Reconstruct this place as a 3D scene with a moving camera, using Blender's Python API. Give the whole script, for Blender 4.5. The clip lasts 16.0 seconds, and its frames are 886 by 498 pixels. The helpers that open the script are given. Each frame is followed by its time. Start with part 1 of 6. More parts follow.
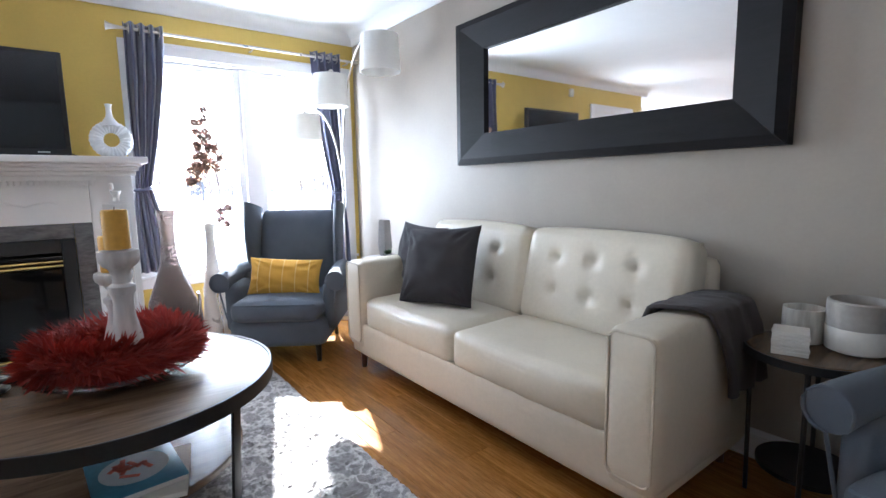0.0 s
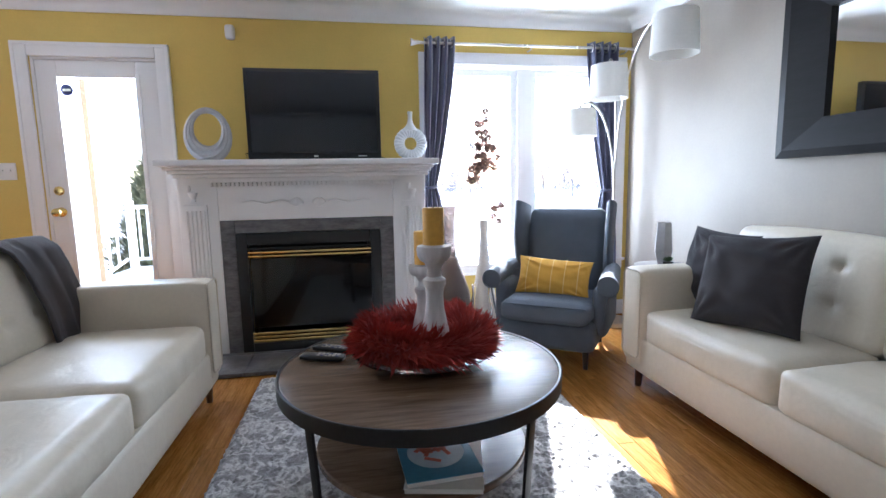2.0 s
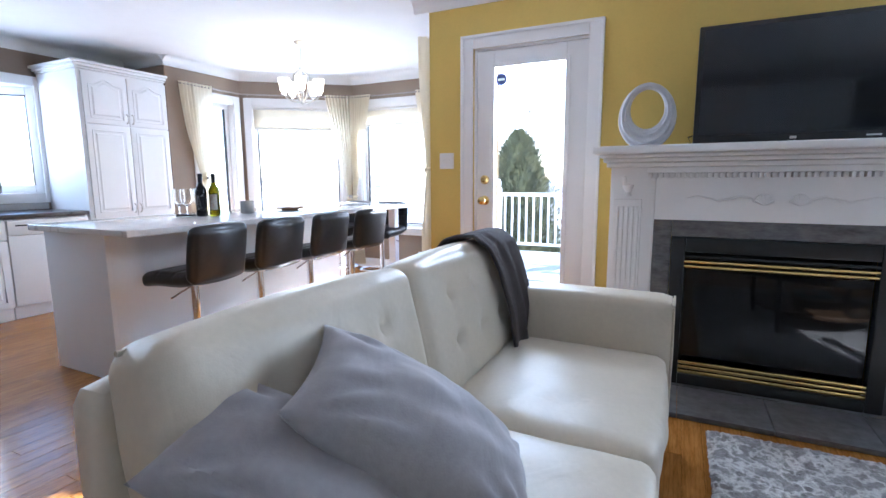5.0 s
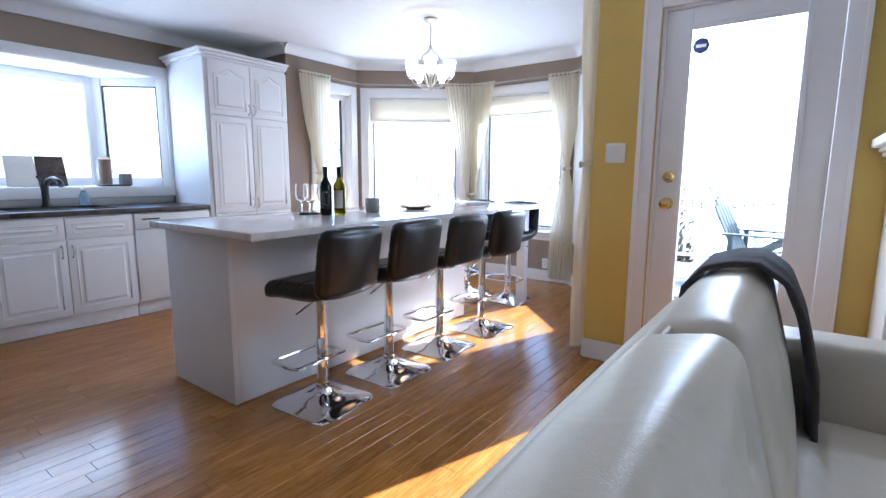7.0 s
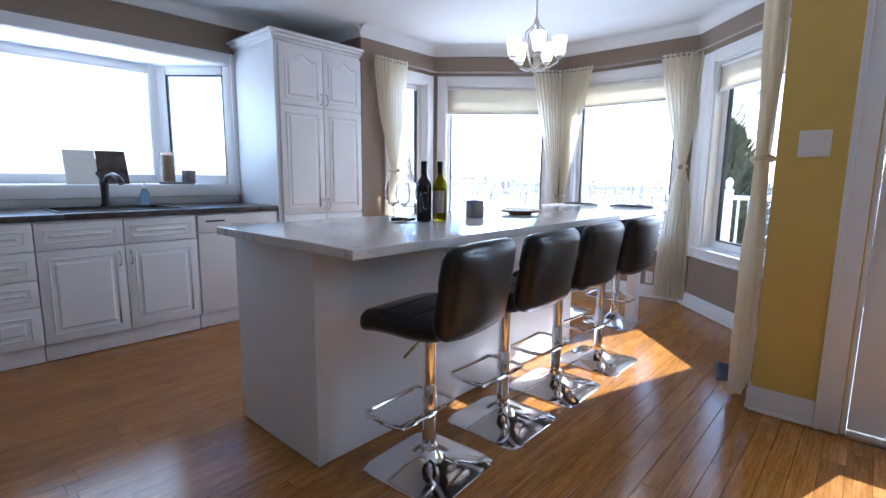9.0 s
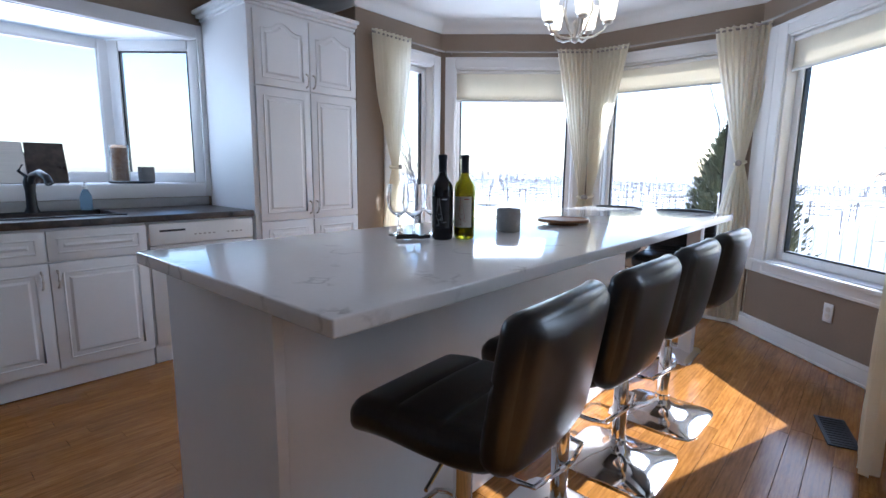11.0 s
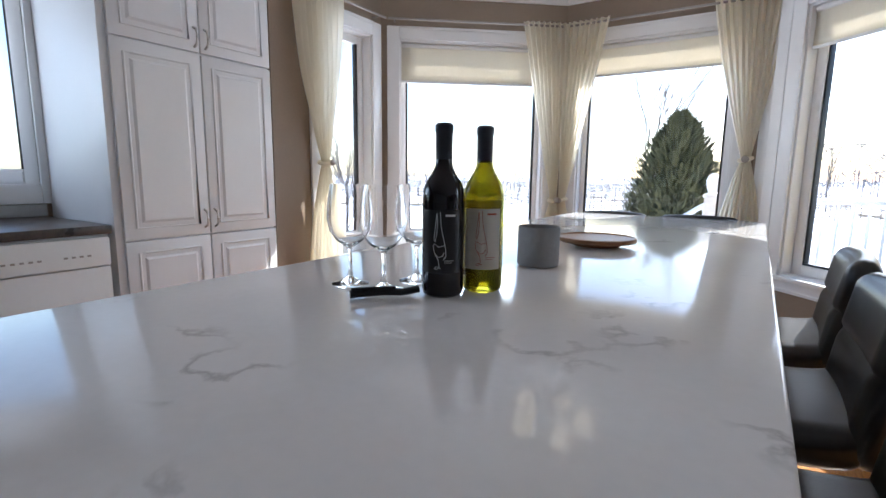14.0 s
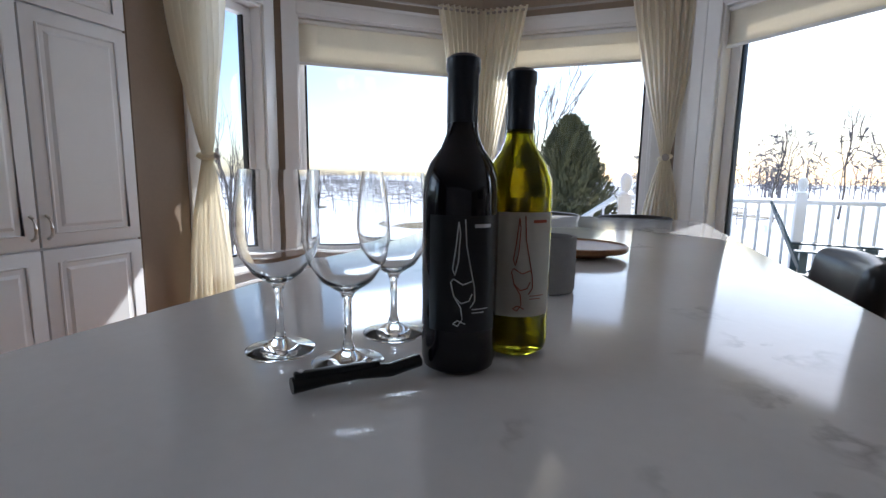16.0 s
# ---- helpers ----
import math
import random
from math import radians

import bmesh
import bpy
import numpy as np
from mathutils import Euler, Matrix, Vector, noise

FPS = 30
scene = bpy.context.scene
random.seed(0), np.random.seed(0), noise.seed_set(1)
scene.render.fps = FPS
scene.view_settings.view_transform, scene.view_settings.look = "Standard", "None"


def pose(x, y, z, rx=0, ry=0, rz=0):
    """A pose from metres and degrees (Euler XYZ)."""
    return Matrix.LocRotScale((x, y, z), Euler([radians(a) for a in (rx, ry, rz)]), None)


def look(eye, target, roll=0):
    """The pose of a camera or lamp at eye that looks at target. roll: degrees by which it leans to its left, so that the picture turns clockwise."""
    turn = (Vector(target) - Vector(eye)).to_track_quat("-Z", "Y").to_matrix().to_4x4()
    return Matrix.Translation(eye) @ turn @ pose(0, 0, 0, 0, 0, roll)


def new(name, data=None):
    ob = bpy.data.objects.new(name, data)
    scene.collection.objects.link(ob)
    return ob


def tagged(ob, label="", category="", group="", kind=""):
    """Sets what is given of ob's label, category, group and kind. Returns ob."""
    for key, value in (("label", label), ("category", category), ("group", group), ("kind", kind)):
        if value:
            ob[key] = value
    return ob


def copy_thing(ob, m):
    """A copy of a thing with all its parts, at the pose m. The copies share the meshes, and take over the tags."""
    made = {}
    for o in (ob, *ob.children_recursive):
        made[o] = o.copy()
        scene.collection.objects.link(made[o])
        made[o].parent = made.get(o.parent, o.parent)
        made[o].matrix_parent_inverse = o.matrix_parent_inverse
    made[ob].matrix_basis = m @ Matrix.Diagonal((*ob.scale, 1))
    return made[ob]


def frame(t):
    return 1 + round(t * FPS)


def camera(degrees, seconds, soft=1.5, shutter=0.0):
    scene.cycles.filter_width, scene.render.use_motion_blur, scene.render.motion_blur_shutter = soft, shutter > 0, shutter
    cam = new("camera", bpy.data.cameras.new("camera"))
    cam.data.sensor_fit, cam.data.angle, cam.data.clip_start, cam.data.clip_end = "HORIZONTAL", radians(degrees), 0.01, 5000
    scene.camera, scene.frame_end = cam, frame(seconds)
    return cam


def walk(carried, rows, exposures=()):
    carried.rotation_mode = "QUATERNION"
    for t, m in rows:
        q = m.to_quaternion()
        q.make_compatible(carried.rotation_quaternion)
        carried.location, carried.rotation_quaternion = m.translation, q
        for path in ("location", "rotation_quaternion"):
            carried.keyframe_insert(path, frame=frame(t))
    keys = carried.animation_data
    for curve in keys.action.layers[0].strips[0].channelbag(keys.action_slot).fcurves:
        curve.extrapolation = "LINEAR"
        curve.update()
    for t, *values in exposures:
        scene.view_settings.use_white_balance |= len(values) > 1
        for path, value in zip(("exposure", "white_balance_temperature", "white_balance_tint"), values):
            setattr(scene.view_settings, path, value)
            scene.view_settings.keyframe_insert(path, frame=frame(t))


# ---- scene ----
cam = camera(84.8, 16.0)
PATH = [
    (0.0, 0.0000, 0.0000, 1.1471, -37.419, -7.640, 1.017),
    (0.5, -0.0279, 0.0530, 1.1542, -31.990, -7.614, 1.033),
    (1.0, -0.0634, 0.1168, 1.1545, -25.602, -7.527, 1.088),
    (1.5, -0.1050, 0.1822, 1.1507, -18.210, -7.469, 1.045),
    (2.0, -0.1482, 0.2435, 1.1576, -9.940, -7.444, 1.058),
    (2.5, -0.2175, 0.3048, 1.1538, -2.266, -7.358, 0.960),
    (3.0, -0.3259, 0.3760, 1.1525, 4.561, -7.367, 0.855),
    (3.5, -0.4648, 0.4821, 1.1643, 11.271, -7.416, 0.994),
    (4.0, -0.6308, 0.5689, 1.1786, 17.016, -7.427, 0.750),
    (4.5, -0.7771, 0.6536, 1.1716, 22.030, -7.810, 0.425),
    (5.0, -0.9399, 0.7718, 1.1791, 25.949, -8.249, 0.274),
    (7.5, -1.7882, 1.1856, 1.1593, 38.484, -8.458, -0.440),
    (8.0, -1.9649, 1.2498, 1.1523, 40.483, -8.428, -0.498),
    (8.5, -2.1248, 1.3056, 1.1502, 41.668, -8.463, -0.555),
    (9.0, -2.2992, 1.3708, 1.1486, 41.844, -8.538, -0.599),
    (11.5, -2.9757, 1.9396, 1.1616, 41.451, -9.051, -0.633),
    (12.0, -3.0949, 2.0200, 1.1557, 41.340, -8.815, -0.685),
    (12.5, -3.2346, 2.1270, 1.1399, 40.900, -8.420, -0.732),
    (13.0, -3.3497, 2.2330, 1.1396, 40.256, -8.683, -0.610),
    (13.5, -3.4497, 2.3303, 1.1304, 37.322, -8.642, -0.465),
    (14.0, -3.5534, 2.4222, 1.1350, 32.846, -8.750, -0.681),
    (14.5, -3.6349, 2.4982, 1.1250, 29.359, -8.487, -0.817),
    (15.0, -3.7283, 2.5807, 1.1184, 26.725, -8.420, -0.875),
    (15.5, -3.8035, 2.6514, 1.1184, 24.006, -8.571, -0.930),
    (16.0, -3.8732, 2.6945, 1.1090, 20.206, -8.400, -0.821),
]
walk(cam, [(t, pose(x, y, z, 90 + pitch, roll, yaw)) for t, x, y, z, yaw, pitch, roll in PATH], exposures=[(0.0, 2.9, 5650, 10), (2.5, 2.65, 5450, 10), (5.2, 2.75, 5200, 10), (7.4, 2.15, 5150, 10), (9.0, 1.8, 5150, 10), (12.5, 1.5, 5500, 10), (14.0, 1.5, 5750, 10), (16.0, 0.75, 5750, 10)])

# ---- world, sun and exposure ----
world = bpy.data.worlds.new("sky")
scene.world = world
world.use_nodes = True
_n = world.node_tree.nodes
_sky = _n.new("ShaderNodeTexSky")
_sky.sky_type, _sky.sun_disc = "NISHITA", False
_sky.sun_elevation, _sky.sun_rotation = radians(36), math.atan2(0.32, 0.95)
_n["Background"].inputs[1].default_value = 0.15
world.node_tree.links.new(_sky.outputs[0], _n["Background"].inputs[0])
_s = bpy.data.lights.new("sun", "SUN")
_s.energy, _s.angle, _s.color = 5.0, radians(0.6), (1.0, 0.95, 0.87)
sun = new("sun", _s)
sun.matrix_world = look((0.32 * 20, 0.95 * 20, 14.5), (0, 0, 0))


def sky_lamp(name, p, target, w, h, watts):
    """Skylight that enters by a window, from a panel in its opening."""
    d = bpy.data.lights.new(name, "AREA")
    d.shape, d.size, d.size_y, d.energy, d.color = "RECTANGLE", w, h, watts, (0.86, 0.93, 1.0)
    o = new(name, d)
    o.matrix_world = look(p, target)


sky_lamp("sky_in_window", (1.15, 4.268, 1.32), (1.15, 0, 1.32), 1.35, 1.4, 17)
sky_lamp("sky_in_door", (-1.917, 4.2, 1.7), (-1.917, 0, 1.7), 0.5, 0.5, 3.5)
sky_lamp("sky_in_sink_window", (-7.06, 2.3, 1.7), (0, 2.3, 1.7), 1.2, 0.6, 4)
sky_lamp("sky_in_bay_window", (-5.42, 5.72, 1.7), (-3.5, 3.33, 1.7), 0.7, 0.32, 3.5)


# ---- materials ----
def mat(name, col, rough=0.6, metal=0.0, var=0.08, scale=6.0, bump=0.0, bscale=80.0, fine=60.0, spec=0.5, coat=0.0, sheen=0.0, col2=None, stretch=(1, 1, 1), trans=0.0, ior=1.45, emit=0.0, rvar=0.08):
    """A procedural surface: two scales of colour variation, roughness variation and bump."""
    m = bpy.data.materials.new(name)
    m.use_nodes = True
    nt = m.node_tree
    b = nt.nodes["Principled BSDF"]
    L = nt.links.new
    co = nt.nodes.new("ShaderNodeTexCoord")
    mp = nt.nodes.new("ShaderNodeMapping")
    mp.inputs["Scale"].default_value = stretch
    L(co.outputs["Object"], mp.inputs["Vector"])
    n1, n2 = nt.nodes.new("ShaderNodeTexNoise"), nt.nodes.new("ShaderNodeTexNoise")
    for n, s in ((n1, scale), (n2, fine)):
        n.inputs["Scale"].default_value = s
        n.inputs["Detail"].default_value = 5
        L(mp.outputs[0], n.inputs["Vector"])
    mx = nt.nodes.new("ShaderNodeMix")
    mx.data_type = "FLOAT"
    mx.inputs[0].default_value = 0.4
    L(n1.outputs[0], mx.inputs[2])
    L(n2.outputs[0], mx.inputs[3])
    ramp = nt.nodes.new("ShaderNodeValToRGB")
    c2 = col2 or tuple(min(1, c * (1 + var)) for c in col)
    c1 = col if col2 else tuple(c * (1 - var) for c in col)
    ramp.color_ramp.elements[0].position, ramp.color_ramp.elements[1].position = 0.34, 0.66
    ramp.color_ramp.elements[0].color, ramp.color_ramp.elements[1].color = (*c1, 1), (*c2, 1)
    L(mx.outputs[0], ramp.inputs[0])
    L(ramp.outputs[0], b.inputs["Base Color"])
    rr = nt.nodes.new("ShaderNodeMapRange")
    rr.inputs[3].default_value, rr.inputs[4].default_value = max(0.02, rough - rvar), min(1, rough + rvar)
    L(n1.outputs[0], rr.inputs[0])
    L(rr.outputs[0], b.inputs["Roughness"])
    b.inputs["Metallic"].default_value = metal
    b.inputs["Specular IOR Level"].default_value = spec
    b.inputs["Coat Weight"].default_value = coat
    b.inputs["Sheen Weight"].default_value = sheen
    b.inputs["Transmission Weight"].default_value = trans
    b.inputs["IOR"].default_value = ior
    if emit:
        b.inputs["Emission Color"].default_value = (1.0, 0.85, 0.6, 1)
        b.inputs["Emission Strength"].default_value = emit
    if bump:
        n3 = nt.nodes.new("ShaderNodeTexNoise")
        n3.inputs["Scale"].default_value = bscale
        n3.inputs["Detail"].default_value = 4
        L(mp.outputs[0], n3.inputs["Vector"])
        bp = nt.nodes.new("ShaderNodeBump")
        bp.inputs["Strength"].default_value = bump
        bp.inputs["Distance"].default_value = 0.004
        L(n3.outputs[0], bp.inputs["Height"])
        L(bp.outputs[0], b.inputs["Normal"])
    return m


YELLOW = mat("yellow_paint", (0.64, 0.46, 0.11), 0.55, var=0.04, bump=0.12, bscale=220)
TAUPE = mat("taupe_paint", (0.36, 0.315, 0.265), 0.5, var=0.04, bump=0.12, bscale=220)
BROWN = mat("brown_paint", (0.27, 0.205, 0.15), 0.55, var=0.05, bump=0.12, bscale=220)
CEIL = mat("ceiling_paint", (0.8, 0.8, 0.79), 0.8, var=0.02, bump=0.15, bscale=150)
WHITE = mat("white_trim_paint", (0.8, 0.79, 0.78), 0.38, var=0.015, rvar=0.02)
CABWHITE = mat("white_cabinet_foil", (0.8, 0.8, 0.8), 0.36, var=0.012, rvar=0.02)
LEATHER = mat("cream_leather", (0.66, 0.59, 0.47), 0.4, var=0.05, scale=3, bump=0.12, bscale=320, rvar=0.1)


def creases(m, scale, strength, stretch=(1, 1, 1)):
    """Adds soft wrinkles under the fine grain of a surface."""
    nt = m.node_tree
    fine = [n for n in nt.nodes if n.type == "BUMP"][0]
    co = [n for n in nt.nodes if n.type == "TEX_COORD"][0]
    mp, nz, bp = nt.nodes.new("ShaderNodeMapping"), nt.nodes.new("ShaderNodeTexNoise"), nt.nodes.new("ShaderNodeBump")
    mp.inputs["Scale"].default_value = stretch
    nz.inputs["Scale"].default_value, nz.inputs["Detail"].default_value, nz.inputs["Distortion"].default_value = scale, 3, 1.2
    bp.inputs["Strength"].default_value, bp.inputs["Distance"].default_value = strength, 0.012
    nt.links.new(co.outputs["Object"], mp.inputs["Vector"])
    nt.links.new(mp.outputs[0], nz.inputs["Vector"])
    nt.links.new(nz.outputs[0], bp.inputs["Height"])
    nt.links.new(bp.outputs[0], fine.inputs["Normal"])


creases(LEATHER, 7, 0.3)
PIPING = mat("cream_leather_seam", (0.55, 0.48, 0.37), 0.45)
BLACKLEATHER = mat("black_leatherette", (0.018, 0.018, 0.019), 0.3, var=0.3, bump=0.08, bscale=300)
GREYCLOTH = mat("grey_blue_upholstery", (0.09, 0.105, 0.13), 0.9, var=0.14, bump=0.5, bscale=400, sheen=0.1, fine=250)
DARKCLOTH = mat("charcoal_cloth", (0.036, 0.031, 0.033), 0.95, var=0.2, bump=0.6, bscale=350, sheen=0.05, fine=250)
KNIT = mat("dark_grey_knit", (0.06, 0.05, 0.05), 0.95, var=0.3, bump=0.9, bscale=220, sheen=0.1, fine=180)
LIGHTCLOTH = mat("light_grey_velvet", (0.36, 0.345, 0.36), 0.8, var=0.1, bump=0.15, bscale=260, sheen=0.4)
creases(LIGHTCLOTH, 6, 0.8, (1, 1, 0.45))
MUSTARD = mat("mustard_cloth", (0.68, 0.38, 0.06), 0.9, var=0.12, bump=0.6, bscale=300, fine=200)
MUSTARDLINE = mat("pale_stripe_stitch", (0.8, 0.6, 0.25), 0.9)
CURTAIN = mat("slate_blue_satin_curtain", (0.07, 0.075, 0.135), 0.42, var=0.12, sheen=0.5, stretch=(1, 1, 0.2))
BLACKFRAME = mat("dark_espresso_frame", (0.007, 0.006, 0.007), 0.5, var=0.35, scale=4, stretch=(1, 1, 8), fine=30, spec=0.25)
MIRROR = mat("mirror_silver", (0.93, 0.94, 0.94), 0.02, 1.0, var=0.005, rvar=0.0)
BLACKPL = mat("black_plastic", (0.012, 0.012, 0.013), 0.3, var=0.2)
SCREEN = mat("tv_screen", (0.008, 0.009, 0.012), 0.12, var=0.1)
STEEL = mat("chrome", (0.82, 0.82, 0.83), 0.08, 1.0, var=0.02, rvar=0.03)
NICKEL = mat("brushed_nickel", (0.6, 0.57, 0.53), 0.3, 1.0, var=0.06)
BRASS = mat("polished_brass", (0.78, 0.57, 0.22), 0.2, 1.0, var=0.06)
BLACKMET = mat("black_steel", (0.02, 0.019, 0.019), 0.45, 0.3, var=0.25)
SLATE = mat("grey_slate_tile", (0.07, 0.067, 0.068), 0.4, var=0.0, col2=(0.18, 0.172, 0.172), scale=9, bump=0.2, stretch=(1, 1, 3), fine=30)
FIREBLACK = mat("fireplace_black", (0.014, 0.014, 0.014), 0.4, var=0.3)
TABLEWOOD = mat("weathered_oak", (0.1, 0.06, 0.033), 0.25, var=0.0, col2=(0.19, 0.122, 0.075), rvar=0.05, scale=2.5, stretch=(1, 9, 9), fine=10, bump=0.2, bscale=60)
DARKWOOD = mat("dark_leg_wood", (0.03, 0.02, 0.014), 0.4, var=0.3)
LEGWOOD = mat("brown_leg_wood", (0.12, 0.05, 0.022), 0.35, var=0.3)
COUNTER = mat("dark_laminate", (0.018, 0.013, 0.011), 0.3, var=0.0, col2=(0.09, 0.065, 0.052), scale=14, fine=40)
SPLASH = mat("grey_backsplash", (0.45, 0.45, 0.44), 0.4, var=0.08)
DRYRED = mat("red_dried_feathers", (0.24, 0.018, 0.013), 0.75, var=0.0, col2=(0.42, 0.045, 0.03), scale=18)
CERAMIC = mat("white_grey_ceramic", (0.44, 0.43, 0.44), 0.5, var=0.1, scale=12, bump=0.2, bscale=60)
WASHED = mat("whitewashed_wood", (0.42, 0.4, 0.4), 0.7, var=0.0, col2=(0.66, 0.64, 0.63), scale=7, stretch=(1, 1, 0.15), fine=50, bump=0.3, bscale=70)
CANDLE = mat("mustard_wax", (0.6, 0.33, 0.05), 0.55, var=0.12, scale=10, bump=0.1)
PAPER = mat("paper_pages", (0.72, 0.69, 0.63), 0.8, var=0.08, stretch=(1, 1, 30))
COVER = mat("blue_book_cover", (0.06, 0.24, 0.38), 0.3, var=0.15)
CORAL = mat("coral_print", (0.55, 0.12, 0.08), 0.35, var=0.25, scale=30)
PALEBLUE = mat("pale_print", (0.42, 0.52, 0.58), 0.35)
CONCRETE = mat("grey_concrete", (0.3, 0.295, 0.29), 0.8, var=0.1, scale=15, bump=0.3)
CREAMGLAZE = mat("cream_glaze", (0.68, 0.64, 0.58), 0.35, var=0.06)
GREYGLAZE = mat("taupe_glaze", (0.34, 0.31, 0.28), 0.5, var=0.12)
STREAK = mat("streaked_stoneware", (0.33, 0.3, 0.26), 0.6, var=0.0, col2=(0.6, 0.57, 0.5), scale=14, stretch=(1, 1, 0.2))
GLASS = mat("clear_glass", (1, 1, 1), 0.01, trans=1.0, var=0.0, rvar=0.0, ior=1.45)
SMOKE = mat("smoky_mercury_glass", (0.16, 0.12, 0.1), 0.2, var=0.0, col2=(0.55, 0.48, 0.45), scale=5, trans=0.65, ior=1.2)
GREENGL = mat("olive_bottle_glass", (0.3, 0.28, 0.015), 0.02, trans=0.95, var=0.03, rvar=0.0, ior=1.3)
WINEBLACK = mat("dark_wine_bottle", (0.004, 0.003, 0.005), 0.08, var=0.1, rvar=0.02)
FOIL = mat("navy_foil", (0.012, 0.015, 0.025), 0.35, var=0.2)
LABELBLK = mat("black_label", (0.007, 0.007, 0.009), 0.3, var=0.2)
LABELCREAM = mat("cream_label", (0.52, 0.49, 0.43), 0.6, var=0.04)
INKRED = mat("red_brown_ink", (0.3, 0.06, 0.03), 0.6)
INKSIL = mat("silver_ink", (0.6, 0.6, 0.6), 0.4)
SHADE = mat("white_lampshade", (0.78, 0.76, 0.72), 0.85, var=0.03, bump=0.3, bscale=300)
FROST = mat("lit_frosted_glass", (0.85, 0.8, 0.72), 0.4, emit=0.8)
PLASTICW = mat("white_plastic", (0.76, 0.75, 0.73), 0.35, var=0.02)
WOODPLATE = mat("acacia_wood", (0.27, 0.13, 0.055), 0.4, var=0.25, stretch=(1, 8, 1))
SNOW = mat("snow", (0.8, 0.83, 0.88), 0.8, var=0.0, col2=(0.9, 0.92, 0.95), scale=0.3, fine=2.0, bump=0.4, bscale=2)
SOIL = mat("dead_grass", (0.19, 0.16, 0.1), 0.95, var=0.3, scale=3)
FIR = mat("evergreen_leaves", (0.025, 0.035, 0.018), 0.9, var=0.0, col2=(0.15, 0.135, 0.055), scale=4.5)
VINE = mat("bare_vine_wood", (0.16, 0.135, 0.12), 0.9, var=0.2)
BARK = mat("grey_bark", (0.12, 0.1, 0.09), 0.9, var=0.25)
WOODS = mat("far_winter_woods", (0.13, 0.12, 0.13), 0.95, var=0.0, col2=(0.24, 0.225, 0.24), scale=0.8, fine=6)
DECKW = mat("painted_deck", (0.17, 0.195, 0.22), 0.6, var=0.15)
RAILW = mat("white_vinyl_rail", (0.85, 0.85, 0.85), 0.4, var=0.02)
TEAL = mat("dark_teal_plastic", (0.03, 0.06, 0.075), 0.5, var=0.1)
PLANT = mat("succulent_green", (0.07, 0.12, 0.05), 0.6, var=0.3)
CORK = mat("wine_corks", (0.34, 0.2, 0.12), 0.8, var=0.0, col2=(0.55, 0.4, 0.27), scale=60)
DRIED = mat("dried_flower", (0.42, 0.27, 0.22), 0.9, var=0.25, scale=20)
STICKER = mat("blue_sticker", (0.03, 0.04, 0.14), 0.4)
SOAP = mat("blue_soap", (0.45, 0.68, 0.88), 0.1, trans=0.8)
LOG = mat("ceramic_log", (0.1, 0.06, 0.04), 0.9, var=0.4, scale=12)


def pane_glass():
    m = bpy.data.materials.new("window_pane")
    m.use_nodes = True
    nt = m.node_tree
    nt.nodes.remove(nt.nodes["Principled BSDF"])
    a, g, x = (nt.nodes.new("ShaderNode" + s) for s in ("BsdfTransparent", "BsdfGlossy", "MixShader"))
    g.inputs["Roughness"].default_value = 0.01
    x.inputs[0].default_value = 0.04
    nt.links.new(a.outputs[0], x.inputs[1])
    nt.links.new(g.outputs[0], x.inputs[2])
    nt.links.new(x.outputs[0], nt.nodes["Material Output"].inputs[0])
    return m


def sheer(name, col, part):
    m = mat(name, col, 0.9, var=0.05, bump=0.3, bscale=400)
    nt = m.node_tree
    t, x = nt.nodes.new("ShaderNodeBsdfTranslucent"), nt.nodes.new("ShaderNodeMixShader")
    t.inputs[0].default_value = (*col, 1)
    x.inputs[0].default_value = part
    nt.links.new(nt.nodes["Principled BSDF"].outputs[0], x.inputs[1])
    nt.links.new(t.outputs[0], x.inputs[2])
    nt.links.new(x.outputs[0], nt.nodes["Material Output"].inputs[0])
    return m


PANE = pane_glass()
CREAM = sheer("cream_sheer_curtain", (0.86, 0.81, 0.69), 0.72)
BLIND = sheer("cream_roller_blind", (0.8, 0.75, 0.64), 0.4)
SHADE2 = sheer("white_fabric_shade", (0.8, 0.78, 0.74), 0.35)


